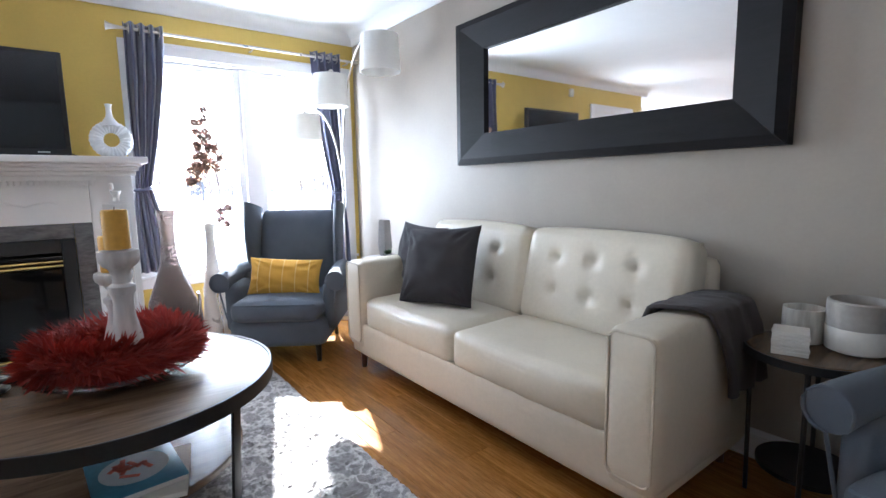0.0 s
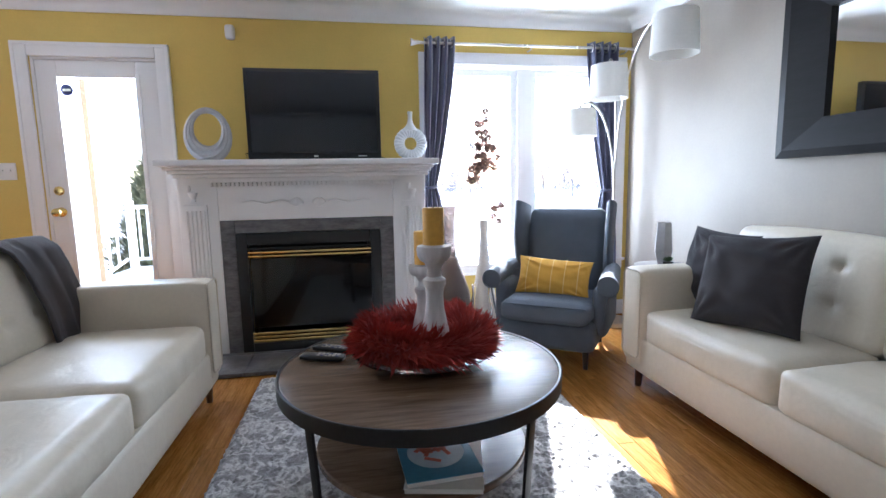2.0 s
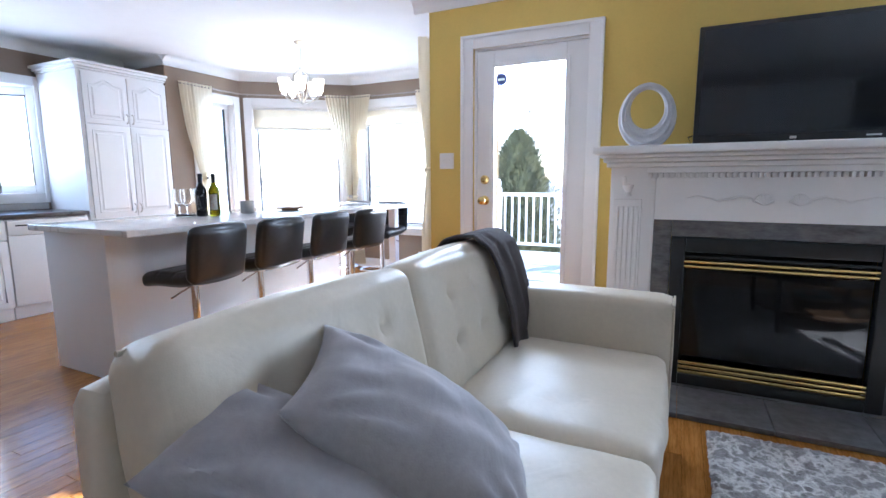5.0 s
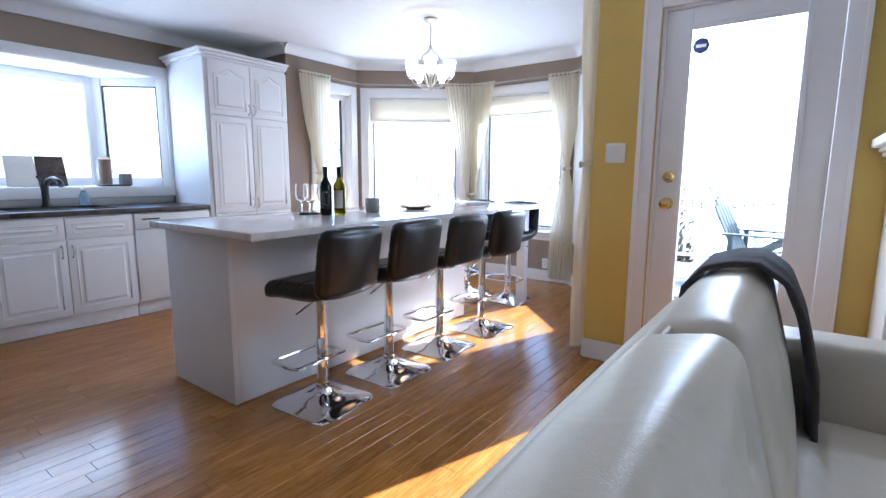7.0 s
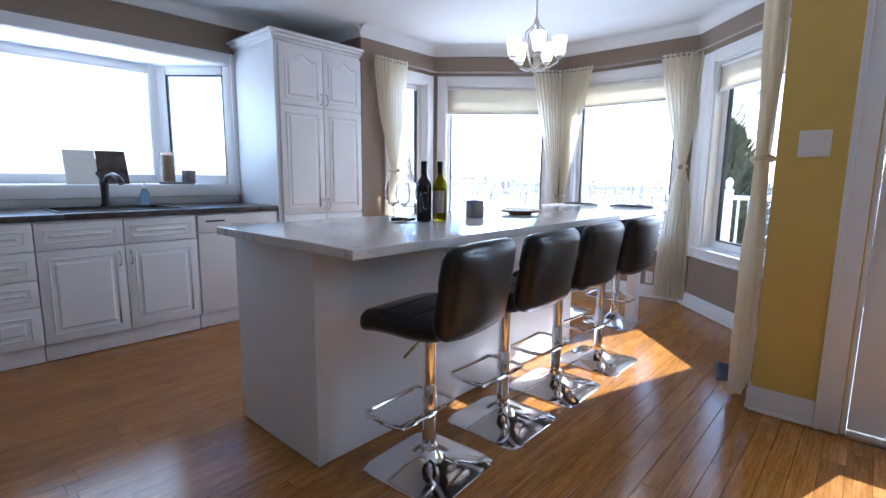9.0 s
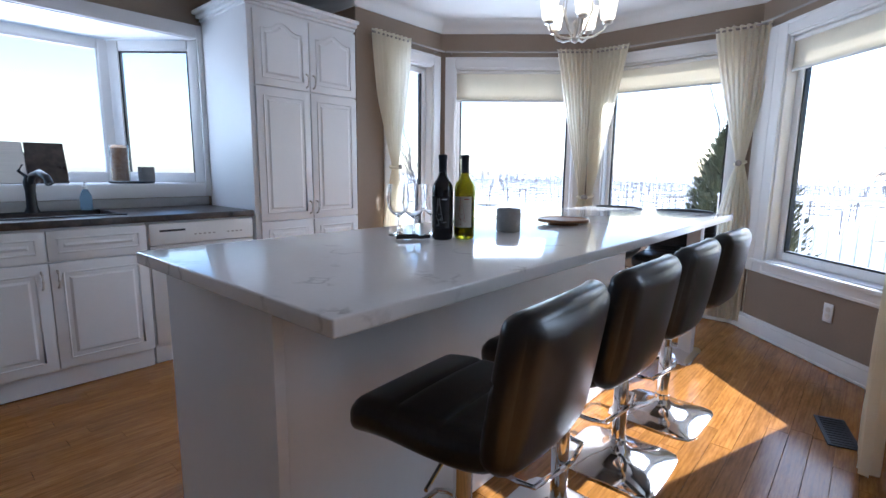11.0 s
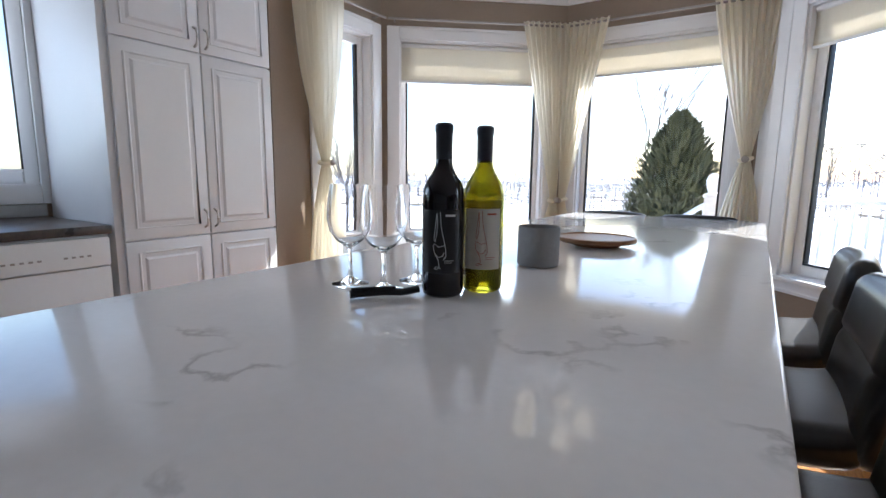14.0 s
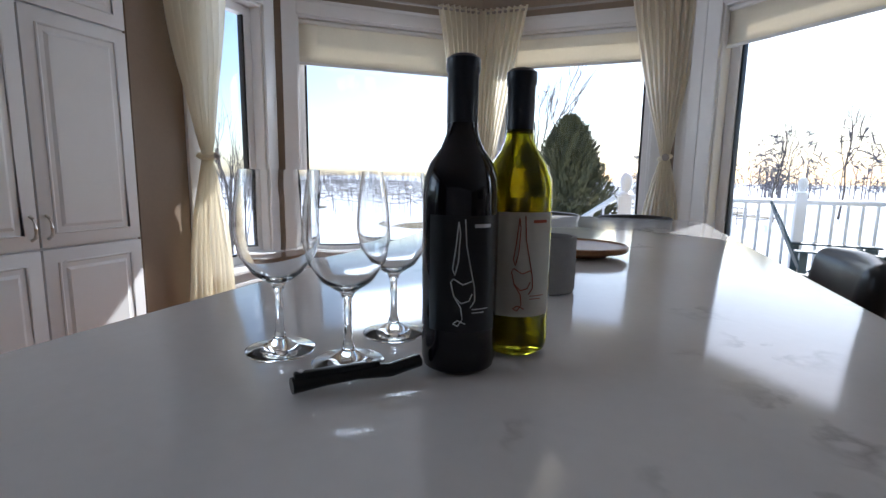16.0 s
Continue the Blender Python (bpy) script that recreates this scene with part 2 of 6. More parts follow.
def plank_wood():
    m = mat("oak_floor_plank", (0.23, 0.092, 0.016), 0.17, var=0.0, col2=(0.43, 0.19, 0.044), scale=5, fine=22, stretch=(9, 1, 1), bump=0.06, bscale=30, spec=0.38, rvar=0.04)
    nt = m.node_tree
    b = nt.nodes["Principled BSDF"]
    b.inputs["Coat Roughness"].default_value = 0.1
    oi, hs = nt.nodes.new("ShaderNodeObjectInfo"), nt.nodes.new("ShaderNodeHueSaturation")
    geo = nt.nodes.new("ShaderNodeNewGeometry")
    add, mr = nt.nodes.new("ShaderNodeMath"), nt.nodes.new("ShaderNodeMapRange")
    nt.links.new(oi.outputs["Random"], add.inputs[0])
    nt.links.new(geo.outputs["Random Per Island"], add.inputs[1])
    mr.inputs[2].default_value, mr.inputs[3].default_value, mr.inputs[4].default_value = 2.0, 0.72, 1.25
    nt.links.new(add.outputs[0], mr.inputs[0])
    nt.links.new(mr.outputs[0], hs.inputs["Value"])
    src = b.inputs["Base Color"].links[0].from_socket
    nt.links.new(src, hs.inputs["Color"])
    nt.links.new(hs.outputs[0], b.inputs["Base Color"])
    # shift the grain from plank to plank
    mp = [n for n in nt.nodes if n.type == "MAPPING"][0]
    mul = nt.nodes.new("ShaderNodeMath")
    mul.operation = "MULTIPLY"
    mul.inputs[1].default_value = 40
    nt.links.new(add.outputs[0], mul.inputs[0])
    nt.links.new(mul.outputs[0], mp.inputs["Location"])
    # arched growth rings of flat-sawn oak
    wv, mp2, rg, dk = (nt.nodes.new("ShaderNode" + k) for k in ("TexWave", "Mapping", "ValToRGB", "Mix"))
    co = [n for n in nt.nodes if n.type == "TEX_COORD"][0]
    mp2.inputs["Scale"].default_value = (12, 0.9, 1)
    wv.wave_type, wv.bands_direction = "BANDS", "X"
    wv.inputs["Scale"].default_value, wv.inputs["Distortion"].default_value = 1.5, 8.0
    wv.inputs["Detail"].default_value, wv.inputs["Detail Scale"].default_value = 2, 0.6
    nt.links.new(co.outputs["Object"], mp2.inputs["Vector"])
    nt.links.new(mul.outputs[0], mp2.inputs["Location"])
    nt.links.new(mp2.outputs[0], wv.inputs["Vector"])
    rg.color_ramp.elements[0].position, rg.color_ramp.elements[1].position = 0.05, 0.45
    rg.color_ramp.elements[0].color, rg.color_ramp.elements[1].color = (0.55, 0.5, 0.45, 1), (1, 1, 1, 1)
    nt.links.new(wv.outputs["Fac"], rg.inputs[0])
    dk.data_type, dk.blend_type = "RGBA", "MULTIPLY"
    dk.inputs[0].default_value = 0.3
    nt.links.new(hs.outputs[0], dk.inputs[6])
    nt.links.new(rg.outputs[0], dk.inputs[7])
    nt.links.new(dk.outputs[2], b.inputs["Base Color"])
    return m


def quartz():
    m = mat("white_quartz", (0.72, 0.7, 0.68), 0.09, var=0.03, scale=3, rvar=0.03)
    nt = m.node_tree
    b = nt.nodes["Principled BSDF"]
    co = [n for n in nt.nodes if n.type == "TEX_COORD"][0]
    w, w2 = nt.nodes.new("ShaderNodeTexNoise"), nt.nodes.new("ShaderNodeTexNoise")
    w.inputs["Scale"].default_value, w.inputs["Detail"].default_value, w.inputs["Distortion"].default_value = 8.0, 10, 0.25
    w2.inputs["Scale"].default_value = 4.2
    for n in (w, w2):
        nt.links.new(co.outputs["Object"], n.inputs["Vector"])
    r1, r2 = nt.nodes.new("ShaderNodeValToRGB"), nt.nodes.new("ShaderNodeValToRGB")
    e = r1.color_ramp.elements
    e[0].position, e[1].position = 0.465, 0.535
    e[0].color, e[1].color = (0, 0, 0, 1), (0, 0, 0, 1)
    e.new(0.5).color = (1, 1, 1, 1)
    r2.color_ramp.elements[0].position, r2.color_ramp.elements[1].position = 0.57, 0.66
    mu, mx = nt.nodes.new("ShaderNodeMath"), nt.nodes.new("ShaderNodeMix")
    mu.operation, mx.data_type = "MULTIPLY", "RGBA"
    nt.links.new(w.outputs[0], r1.inputs[0])
    nt.links.new(w2.outputs[0], r2.inputs[0])
    nt.links.new(r1.outputs[0], mu.inputs[0])
    nt.links.new(r2.outputs[0], mu.inputs[1])
    nt.links.new(mu.outputs[0], mx.inputs[0])
    nt.links.new(b.inputs["Base Color"].links[0].from_socket, mx.inputs[6])
    mx.inputs[7].default_value = (0.48, 0.46, 0.445, 1)
    nt.links.new(mx.outputs[2], b.inputs["Base Color"])
    return m


def rug_mat():
    m = mat("grey_shag", (0.32, 0.31, 0.31), 0.95, var=0.12, scale=30, bump=1.0, bscale=140, sheen=0.4)
    nt = m.node_tree
    b = nt.nodes["Principled BSDF"]
    co = [n for n in nt.nodes if n.type == "TEX_COORD"][0]
    nz, ad, vo = nt.nodes.new("ShaderNodeTexNoise"), nt.nodes.new("ShaderNodeVectorMath"), nt.nodes.new("ShaderNodeTexVoronoi")
    nz.inputs["Scale"].default_value = 11
    nz.inputs["Detail"].default_value = 6
    sc = nt.nodes.new("ShaderNodeVectorMath")
    sc.operation, sc.inputs[3].default_value = "SCALE", 0.3
    nt.links.new(co.outputs["Object"], nz.inputs["Vector"])
    nt.links.new(nz.outputs["Color"], sc.inputs[0])
    nt.links.new(co.outputs["Object"], ad.inputs[0])
    nt.links.new(sc.outputs[0], ad.inputs[1])
    vo.feature = "DISTANCE_TO_EDGE"
    vo.inputs["Scale"].default_value = 8.5
    nt.links.new(ad.outputs[0], vo.inputs["Vector"])
    r = nt.nodes.new("ShaderNodeValToRGB")
    r.color_ramp.elements[0].position, r.color_ramp.elements[1].position = 0.0, 0.17
    r.color_ramp.elements[0].color, r.color_ramp.elements[1].color = (0.7, 0.68, 0.66, 1), (0.27, 0.255, 0.25, 1)
    nt.links.new(vo.outputs["Distance"], r.inputs[0])
    mx = nt.nodes.new("ShaderNodeMix")
    mx.data_type, mx.blend_type = "RGBA", "MULTIPLY"
    mx.inputs[0].default_value = 0.5
    src = b.inputs["Base Color"].links[0].from_socket
    br = nt.nodes.new("ShaderNodeBrightContrast")
    br.inputs[1].default_value = 0.45
    nt.links.new(src, br.inputs[0])
    nt.links.new(r.outputs[0], mx.inputs[6])
    nt.links.new(br.outputs[0], mx.inputs[7])
    nt.links.new(mx.outputs[2], b.inputs["Base Color"])
    return m


PLANK, QUARTZ, RUG = plank_wood(), quartz(), rug_mat()


# ---- mesh tools ----
class Mesh:
    """Collects geometry for one part."""

    def __init__(self):
        self.bm = bmesh.new()

    def box(self, x0, x1, y0, y1, z0, z1, b=0.004, seg=2, m=None):
        r = bmesh.ops.create_cube(self.bm, size=1)
        vs = r["verts"]
        for v in vs:
            v.co = Vector(((x0 + x1) / 2 + v.co.x * (x1 - x0), (y0 + y1) / 2 + v.co.y * (y1 - y0), (z0 + z1) / 2 + v.co.z * (z1 - z0)))
        if b:
            es = list({e for v in vs for e in v.link_edges})
            g = bmesh.ops.bevel(self.bm, geom=es, offset=min(b, 0.45 * min(abs(x1 - x0), abs(y1 - y0), abs(z1 - z0))), segments=seg, affect="EDGES", profile=0.6)
            vs = list({v for f in g["faces"] for v in f.verts} | {v for v in vs if v.is_valid})
        if m:
            bmesh.ops.transform(self.bm, matrix=m, verts=vs)
        return self

    def lathe(self, prof, x=0, y=0, z=0, n=32, m=None, wob=None, cap=True):
        """Turns rows of (radius, height) about the vertical."""
        rings = []
        for r, h in prof:
            ring = []
            for k in range(n):
                a = 2 * math.pi * k / n
                rr = r * (wob(a, h) if wob else 1)
                ring.append(self.bm.verts.new((x + rr * math.cos(a), y + rr * math.sin(a), z + h)))
            rings.append(ring)
        for a, b in zip(rings, rings[1:]):
            for k in range(n):
                self.bm.faces.new((a[k], a[(k + 1) % n], b[(k + 1) % n], b[k]))
        for ring, flip in ((rings[0], True), (rings[-1], False)) if cap else ():
            self.bm.faces.new(ring[::-1] if flip else ring)
        if m:
            bmesh.ops.transform(self.bm, matrix=m, verts=[v for r in rings for v in r])
        return self

    def tube(self, pts, r, n=10, r2=None, closed=False):
        """A round bar along points; r2 is the radius at its end."""
        pts = [Vector(p) for p in pts]
        rings, k = [], len(pts)
        up = Vector((0, 0, 1))
        for i, p in enumerate(pts):
            d = (pts[(i + 1) % k] - pts[i - 1]) if closed else (pts[min(i + 1, k - 1)] - pts[max(i - 1, 0)])
            d.normalize()
            u = d.cross(up if abs(d.z) < 0.95 else Vector((1, 0, 0))).normalized()
            w = d.cross(u)
            rr = r if r2 is None else r + (r2 - r) * i / (k - 1)
            rings.append([self.bm.verts.new(p + rr * (math.cos(2 * math.pi * j / n) * u + math.sin(2 * math.pi * j / n) * w)) for j in range(n)])
        for i in range(k if closed else k - 1):
            a, b = rings[i], rings[(i + 1) % k]
            for j in range(n):
                self.bm.faces.new((a[j], a[(j + 1) % n], b[(j + 1) % n], b[j]))
        if not closed:
            self.bm.faces.new(rings[0][::-1])
            self.bm.faces.new(rings[-1])
        return self

    def soft(self, x0, x1, y0, y1, z0, z1, r=0.04, n=14, puff=0.02, dent=None, m=None, wr=0.0):
        """A padded block: rounded, swollen faces; dent(u, v, w, p) may move its points."""
        old = set(self.bm.verts)
        r0 = bmesh.ops.create_cube(self.bm, size=2)
        es = list({e for v in r0["verts"] for e in v.link_edges})
        bmesh.ops.subdivide_edges(self.bm, edges=es, cuts=n, use_grid_fill=True)
        vs = [v for v in self.bm.verts if v not in old]
        h = Vector(((x1 - x0) / 2, (y1 - y0) / 2, (z1 - z0) / 2))
        c = Vector(((x1 + x0) / 2, (y1 + y0) / 2, (z1 + z0) / 2))
        r = min(r, *h)
        for v in vs:
            u = v.co.copy()
            p = Vector((u.x * h.x, u.y * h.y, u.z * h.z))
            q = Vector([max(-h[i] + r, min(h[i] - r, p[i])) for i in range(3)])
            d = p - q
            p = q + d.normalized() * r if d.length > 1e-6 else p
            f = [(1 - u[i] ** 2) for i in range(3)]
            for i in range(3):
                j, k = (i + 1) % 3, (i + 2) % 3
                p[i] += math.copysign(1, u[i]) * puff * f[j] * f[k] * abs(u[i]) ** 3
            if wr:
                p += wr * noise.noise_vector(p * 7 + c * 3)
            if dent:
                p = dent(u, p)
            v.co = c + p
        if m:
            bmesh.ops.transform(self.bm, matrix=m, verts=vs)
        return self

    def sheet(self, f, nu, nv):
        """A surface from f(u, v), u and v from 0 to 1."""
        g = [[self.bm.verts.new(f(i / nu, j / nv)) for j in range(nv + 1)] for i in range(nu + 1)]
        for i in range(nu):
            for j in range(nv):
                self.bm.faces.new((g[i][j], g[i + 1][j], g[i + 1][j + 1], g[i][j + 1]))
        return self

    def made(self, name, material, parent=None, smooth=True, thick=0.0, **tags):
        bmesh.ops.recalc_face_normals(self.bm, faces=self.bm.faces)
        me = bpy.data.meshes.new(name)
        self.bm.to_mesh(me)
        self.bm.free()
        me.materials.append(material)
        if smooth:
            me.shade_smooth()
            me.set_sharp_from_angle(angle=radians(38))
        ob = new(name, me)
        ob.parent = parent
        if thick:
            s = ob.modifiers.new("thickness", "SOLIDIFY")
            s.thickness, s.offset = thick, 0
        return tagged(ob, **tags)


def thing(name, m, label, category, group="", kind=""):
    ob = new(name)
    ob.empty_display_size = 0.1
    ob.matrix_world = m
    return tagged(ob, label, category, group, kind)


def arc(c, r, a0, a1, n, plane="xz"):
    out = []
    for i in range(n + 1):
        a = radians(a0 + (a1 - a0) * i / n)
        p, q = r * math.cos(a), r * math.sin(a)
        out.append((c[0] + p, c[1], c[2] + q) if plane == "xz" else (c[0], c[1] + p, c[2] + q) if plane == "yz" else (c[0] + p, c[1] + q, c[2]))
    return out


# ---- structure ----
H = 2.48
Y0, XR, XL, YB = 4.13, 2.15, -6.6, -2.2
PA, PB, PC, PD, PE = (-5.94, 4.3), (-5.94, 5.27), (-4.87, 6.15), (-3.6, 6.15), (-2.68, 5.2)


def along(p, q):
    """Pose with x from p to q, y outwards, z up, and the length."""
    d = Vector((q[0] - p[0], q[1] - p[1], 0))
    n = d.length
    return Matrix.Translation((p[0], p[1], 0)) @ Matrix.Rotation(math.atan2(d.y, d.x), 4, "Z"), n


def wall(name, p, q, material, label, holes=(), t=0.15, ext0=0.0, ext1=0.0, z1=H):
    m, n = along(p, q)
    w = Mesh()
    s = -ext0
    for a, b, c, d in sorted(holes):
        w.box(s, a, 0, t, -0.05, z1, 0)
        if c > 0:
            w.box(a, b, 0, t, -0.05, c, 0)
        w.box(a, b, 0, t, d, z1, 0)
        s = b
    w.box(s, n + ext1, 0, t, -0.05, z1, 0)
    ob = w.made(name, material, smooth=False, label=label, category="wall", kind="structure")
    ob.matrix_world = m
    return ob


wall("wall_fireplace", (-2.68, Y0), (XR, Y0), YELLOW, "warm yellow painted wall behind the fireplace", [(0.36, 1.18, 0, 2.09), (3.12, 4.70, 0.5, 2.1)], ext1=0.15)
wall("wall_mirror", (XR, Y0), (XR, YB), TAUPE, "taupe painted wall behind the cream sofa", ext0=0.0)
# unseen closing wall, added; its white is chosen to bounce light forward
wall("wall_back", (XR, YB), (XL, YB), CEIL, "unseen plain wall closing the room, white to bounce light", ext0=0.15, ext1=0.15)
wall("wall_sink", (XL, YB), (XL, 4.3), BROWN, "brown painted kitchen wall with the sink window", [(3.4, 5.6, 1.05, 2.08)])
wall("wall_stub", (XL, 4.3), (-5.95, 4.3), BROWN, "short brown kitchen wall beside the pantry", ext0=0.15)
wall("wall_bay_west", PA, PB, BROWN, "brown painted bay wall with a narrow window", [(0.36, 0.87, 0.55, 2.1)], ext0=-0.003, ext1=0.05)
wall("wall_bay_northwest", PB, PC, BROWN, "brown painted angled bay wall with window", [(0.13, 1.24, 0.55, 2.1)], ext1=0.06, ext0=0.0)
wall("wall_bay_north", PC, PD, BROWN, "brown painted bay wall with window", [(0.12, 1.15, 0.55, 2.1)], ext1=0.06)
wall("wall_bay_northeast", PD, PE, BROWN, "brown painted angled bay wall with window", [(0.28, 1.23, 0.55, 2.1)], ext1=0.06)
wall("wall_bay_east", PE, (-2.68, Y0 + 0.152), BROWN, "brown painted bay wall behind the curtain", ext0=0.0, t=0.12)

# ceiling and its cove
cl = Mesh().box(XL - 0.15, XR + 0.15, YB - 0.15, Y0 + 0.15, H, H + 0.12, 0)
lo = [cl.bm.verts.new((x, y, H)) for x, y in ((-6.75, 4.28), (-6.09, 4.46), (-6.09, 5.34), (-4.93, 6.3), (-3.54, 6.3), (-2.53, 5.26), (-2.53, 4.28))]
hi = [cl.bm.verts.new((v.co.x, v.co.y, H + 0.12)) for v in lo]
cl.bm.faces.new(lo)
cl.bm.faces.new(hi[::-1])
for i in range(7):
    cl.bm.faces.new((lo[i], lo[(i + 1) % 7], hi[(i + 1) % 7], hi[i]))
cl.made("ceiling", CEIL, smooth=False, label="white painted ceiling", category="ceiling", kind="structure")
LOOP = [((-2.68, Y0), (XR, Y0)), ((XR, Y0), (XR, YB)), ((XL, YB), (XL, 4.3)), ((XL, 4.3), PA), (PA, PB), (PB, PC), (PC, PD), (PD, PE), (PE, (-2.68, Y0))]
cr, bb = Mesh(), Mesh()
for p, q in LOOP:
    m, n = along(p, q)
    prof = [(0, 2.385), (-0.012, 2.385), (-0.02, 2.40)] + [(-0.02 - 0.085 * (1 - math.cos(radians(a))), 2.40 + 0.075 * math.sin(radians(a))) for a in range(15, 91, 15)] + [(0, H)]
    e0 = e1 = 0.0
    if (p, q) == LOOP[0]:
        e0 = 0.1
    for prof_m, k in ((prof, 0),):
        a = [cr.bm.verts.new(m @ Vector((-e0 - 0.02, y, z))) for y, z in prof_m]
        b = [cr.bm.verts.new(m @ Vector((n + 0.02, y, z))) for y, z in prof_m]
        for i in range(len(a) - 1):
            cr.bm.faces.new((a[i], a[i + 1], b[i + 1], b[i]))
        cr.bm.faces.new(a)
        cr.bm.faces.new(b[::-1])
cr.made("crown_molding", CEIL, label="white cove crown molding", category="molding", kind="structure")
for p, q, a0, a1 in (((-2.68, Y0), (XR, Y0), 0, 0.26), ((-2.68, Y0), (XR, Y0), 1.27, 1.33), ((-2.68, Y0), (XR, Y0), 3.05, 4.82), ((XR, Y0), (XR, YB), 0, 6.3), (PA, PB, 0, 0.97), (PB, PC, 0, 1.385), (PC, PD, 0, 1.27), (PD, PE, 0, 1.32), (PE, (-2.68, Y0), 0, 1.07)):
    m, n = along(p, q)
    bb.box(a0, a1, -0.016, -0.001, 0.004, 0.10, 0.002, m=m)
    bb.box(a0, a1, -0.011, -0.001, 0.1005, 0.128, 0.004, m=m)
    bb.box(a0, a1, -0.02, -0.001, 0.003, 0.02, 0.004, m=m)
bb.made("baseboard", WHITE, label="white painted baseboard", category="baseboard", kind="structure")


def casing(p, q, a, b, z0, z1, n, label, w=0.085, mull=(), sash=0.05, deep=0.09, dark=False, sill=True):
    """A window: casing on the wall, jambs through it, sashes and panes."""
    m, _ = along(p, q)
    t = thing("window_%d" % n, m, label, "window", kind="structure")
    c = Mesh()
    for x0, x1, y0, y1 in ((a - w, a + 0.005, z0 - w, z1 + w), (b - 0.005, b + w, z0 - w, z1 + w), (a + 0.006, b - 0.006, z1 - 0.005, z1 + w), (a + 0.006, b - 0.006, z0 - w, z0 + 0.005)):
        c.box(x0, x1, -0.02, -0.001, y0, y1, 0.005)
        wide = x1 - x0 > y1 - y0
        if wide:
            c.box(x0, x1, -0.027, -0.019, y1 - 0.02 if y0 > 1 else y0, y1 if y0 > 1 else y0 + 0.02, 0.003)
    c.made("frame", WHITE, t)
    if sill:
        Mesh().box(a - w - 0.01, b + w + 0.01, -0.05, -0.0205, z0 - 0.012, z0 + 0.012, 0.006).made("sill", WHITE, t)
    j = Mesh()
    for x0, x1, y0, y1 in ((a, a + 0.018, z0, z1), (b - 0.018, b, z0, z1), (a, b, z0, z0 + 0.018), (a, b, z1 - 0.018, z1)):
        j.box(x0, x1, 0, 0.148, y0, y1, 0.002)
    j.made("jamb", WHITE, t)
    edges = [a + 0.018] + [e for k in mull for e in (k[0], k[1])] + [b - 0.018]
    for k in mull:
        Mesh().box(k[0] + 0.001, k[1] - 0.001, 0.04, 0.148, z0 + 0.019, z1 - 0.019, 0.004).made("mullion", WHITE, t)
    for x0, x1 in zip(edges[::2], edges[1::2]):
        s = Mesh()
        for f0, f1, y0, y1 in ((x0, x0 + sash, z0 + 0.02, z1 - 0.02), (x1 - sash, x1, z0 + 0.02, z1 - 0.02), (x0 + sash, x1 - sash, z0 + 0.02, z0 + 0.02 + sash), (x0 + sash, x1 - sash, z1 - 0.02 - sash, z1 - 0.02)):
            s.box(f0, f1, deep - 0.02, deep + 0.03, y0, y1, 0.005)
        s.made("sash", WHITE, t)
        if dark:
            g = Mesh()
            for f0, f1, y0, y1 in ((x0 + sash, x0 + sash + 0.014, z0 + 0.02 + sash, z1 - 0.02 - sash), (x1 - sash - 0.014, x1 - sash, z0 + 0.02 + sash, z1 - 0.02 - sash), (x0 + sash, x1 - sash, z0 + 0.02 + sash, z0 + 0.032 + sash)):
                g.box(f0, f1, deep - 0.012, deep + 0.02, y0, y1, 0.001)
            g.made("gasket", BLACKPL, t, label="black glazing gasket")
        gl = Mesh().box(x0 + sash - 0.005, x1 - sash + 0.005, deep, deep + 0.006, z0 + 0.015 + sash, z1 - 0.015 - sash, 0).made("pane", PANE, t, smooth=False)
        gl.visible_shadow = False
    return t


casing((-2.68, Y0), (XR, Y0), 3.12, 4.70, 0.5, 2.1, 1, "white double casement window overexposed by daylight", mull=((3.85, 3.97),))
casing(PA, PB, 0.36, 0.87, 0.55, 2.1, 2, "narrow white casement window with dark gasket", dark=True)
casing(PB, PC, 0.13, 1.24, 0.55, 2.1, 3, "white picture window towards the vineyard", sash=0.035, dark=True)
casing(PC, PD, 0.12, 1.15, 0.55, 2.1, 4, "white picture window towards the evergreen", sash=0.035, dark=True)
w5 = casing(PD, PE, 0.28, 1.23, 0.55, 2.1, 5, "white picture window towards the deck", sash=0.06, dark=True)
Mesh().box(0.035, 0.11, -0.014, -0.001, 0.47, 2.18, 0.004).box(0.114, 0.192, -0.02, -0.001, 0.465, 2.185, 0.005).made("trim_board", WHITE, w5)

# kitchen box window
kt = thing("window_6", pose(0, 0, 0), "white box bay window above the sink", "window", kind="structure")
c = Mesh()
for y0, y1, z0, z1 in ((1.12, 1.205, 0.965, 2.165), (3.395, 3.48, 0.965, 2.165), (1.206, 3.394, 2.075, 2.165), (1.206, 3.394, 0.965, 1.055)):
    c.box(XL + 0.001, XL + 0.022, y0, y1, z0, z1, 0.005)
c.made("frame", WHITE, kt)
c = Mesh()
K = [(-6.6, 1.2), (-7.1, 1.62), (-7.1, 2.98), (-6.6, 3.4)]
for z0, z1 in ((1.0, 1.06), (2.07, 2.13)):
    lo = [c.bm.verts.new((x, y, z0)) for x, y in K]
    hi = [c.bm.verts.new((x, y, z1)) for x, y in K]
    c.bm.faces.new(lo)
    c.bm.faces.new(hi[::-1])
    for i in range(4):
        c.bm.faces.new((lo[i], lo[(i + 1) % 4], hi[(i + 1) % 4], hi[i]))
c.made("sill", WHITE, kt, smooth=False)
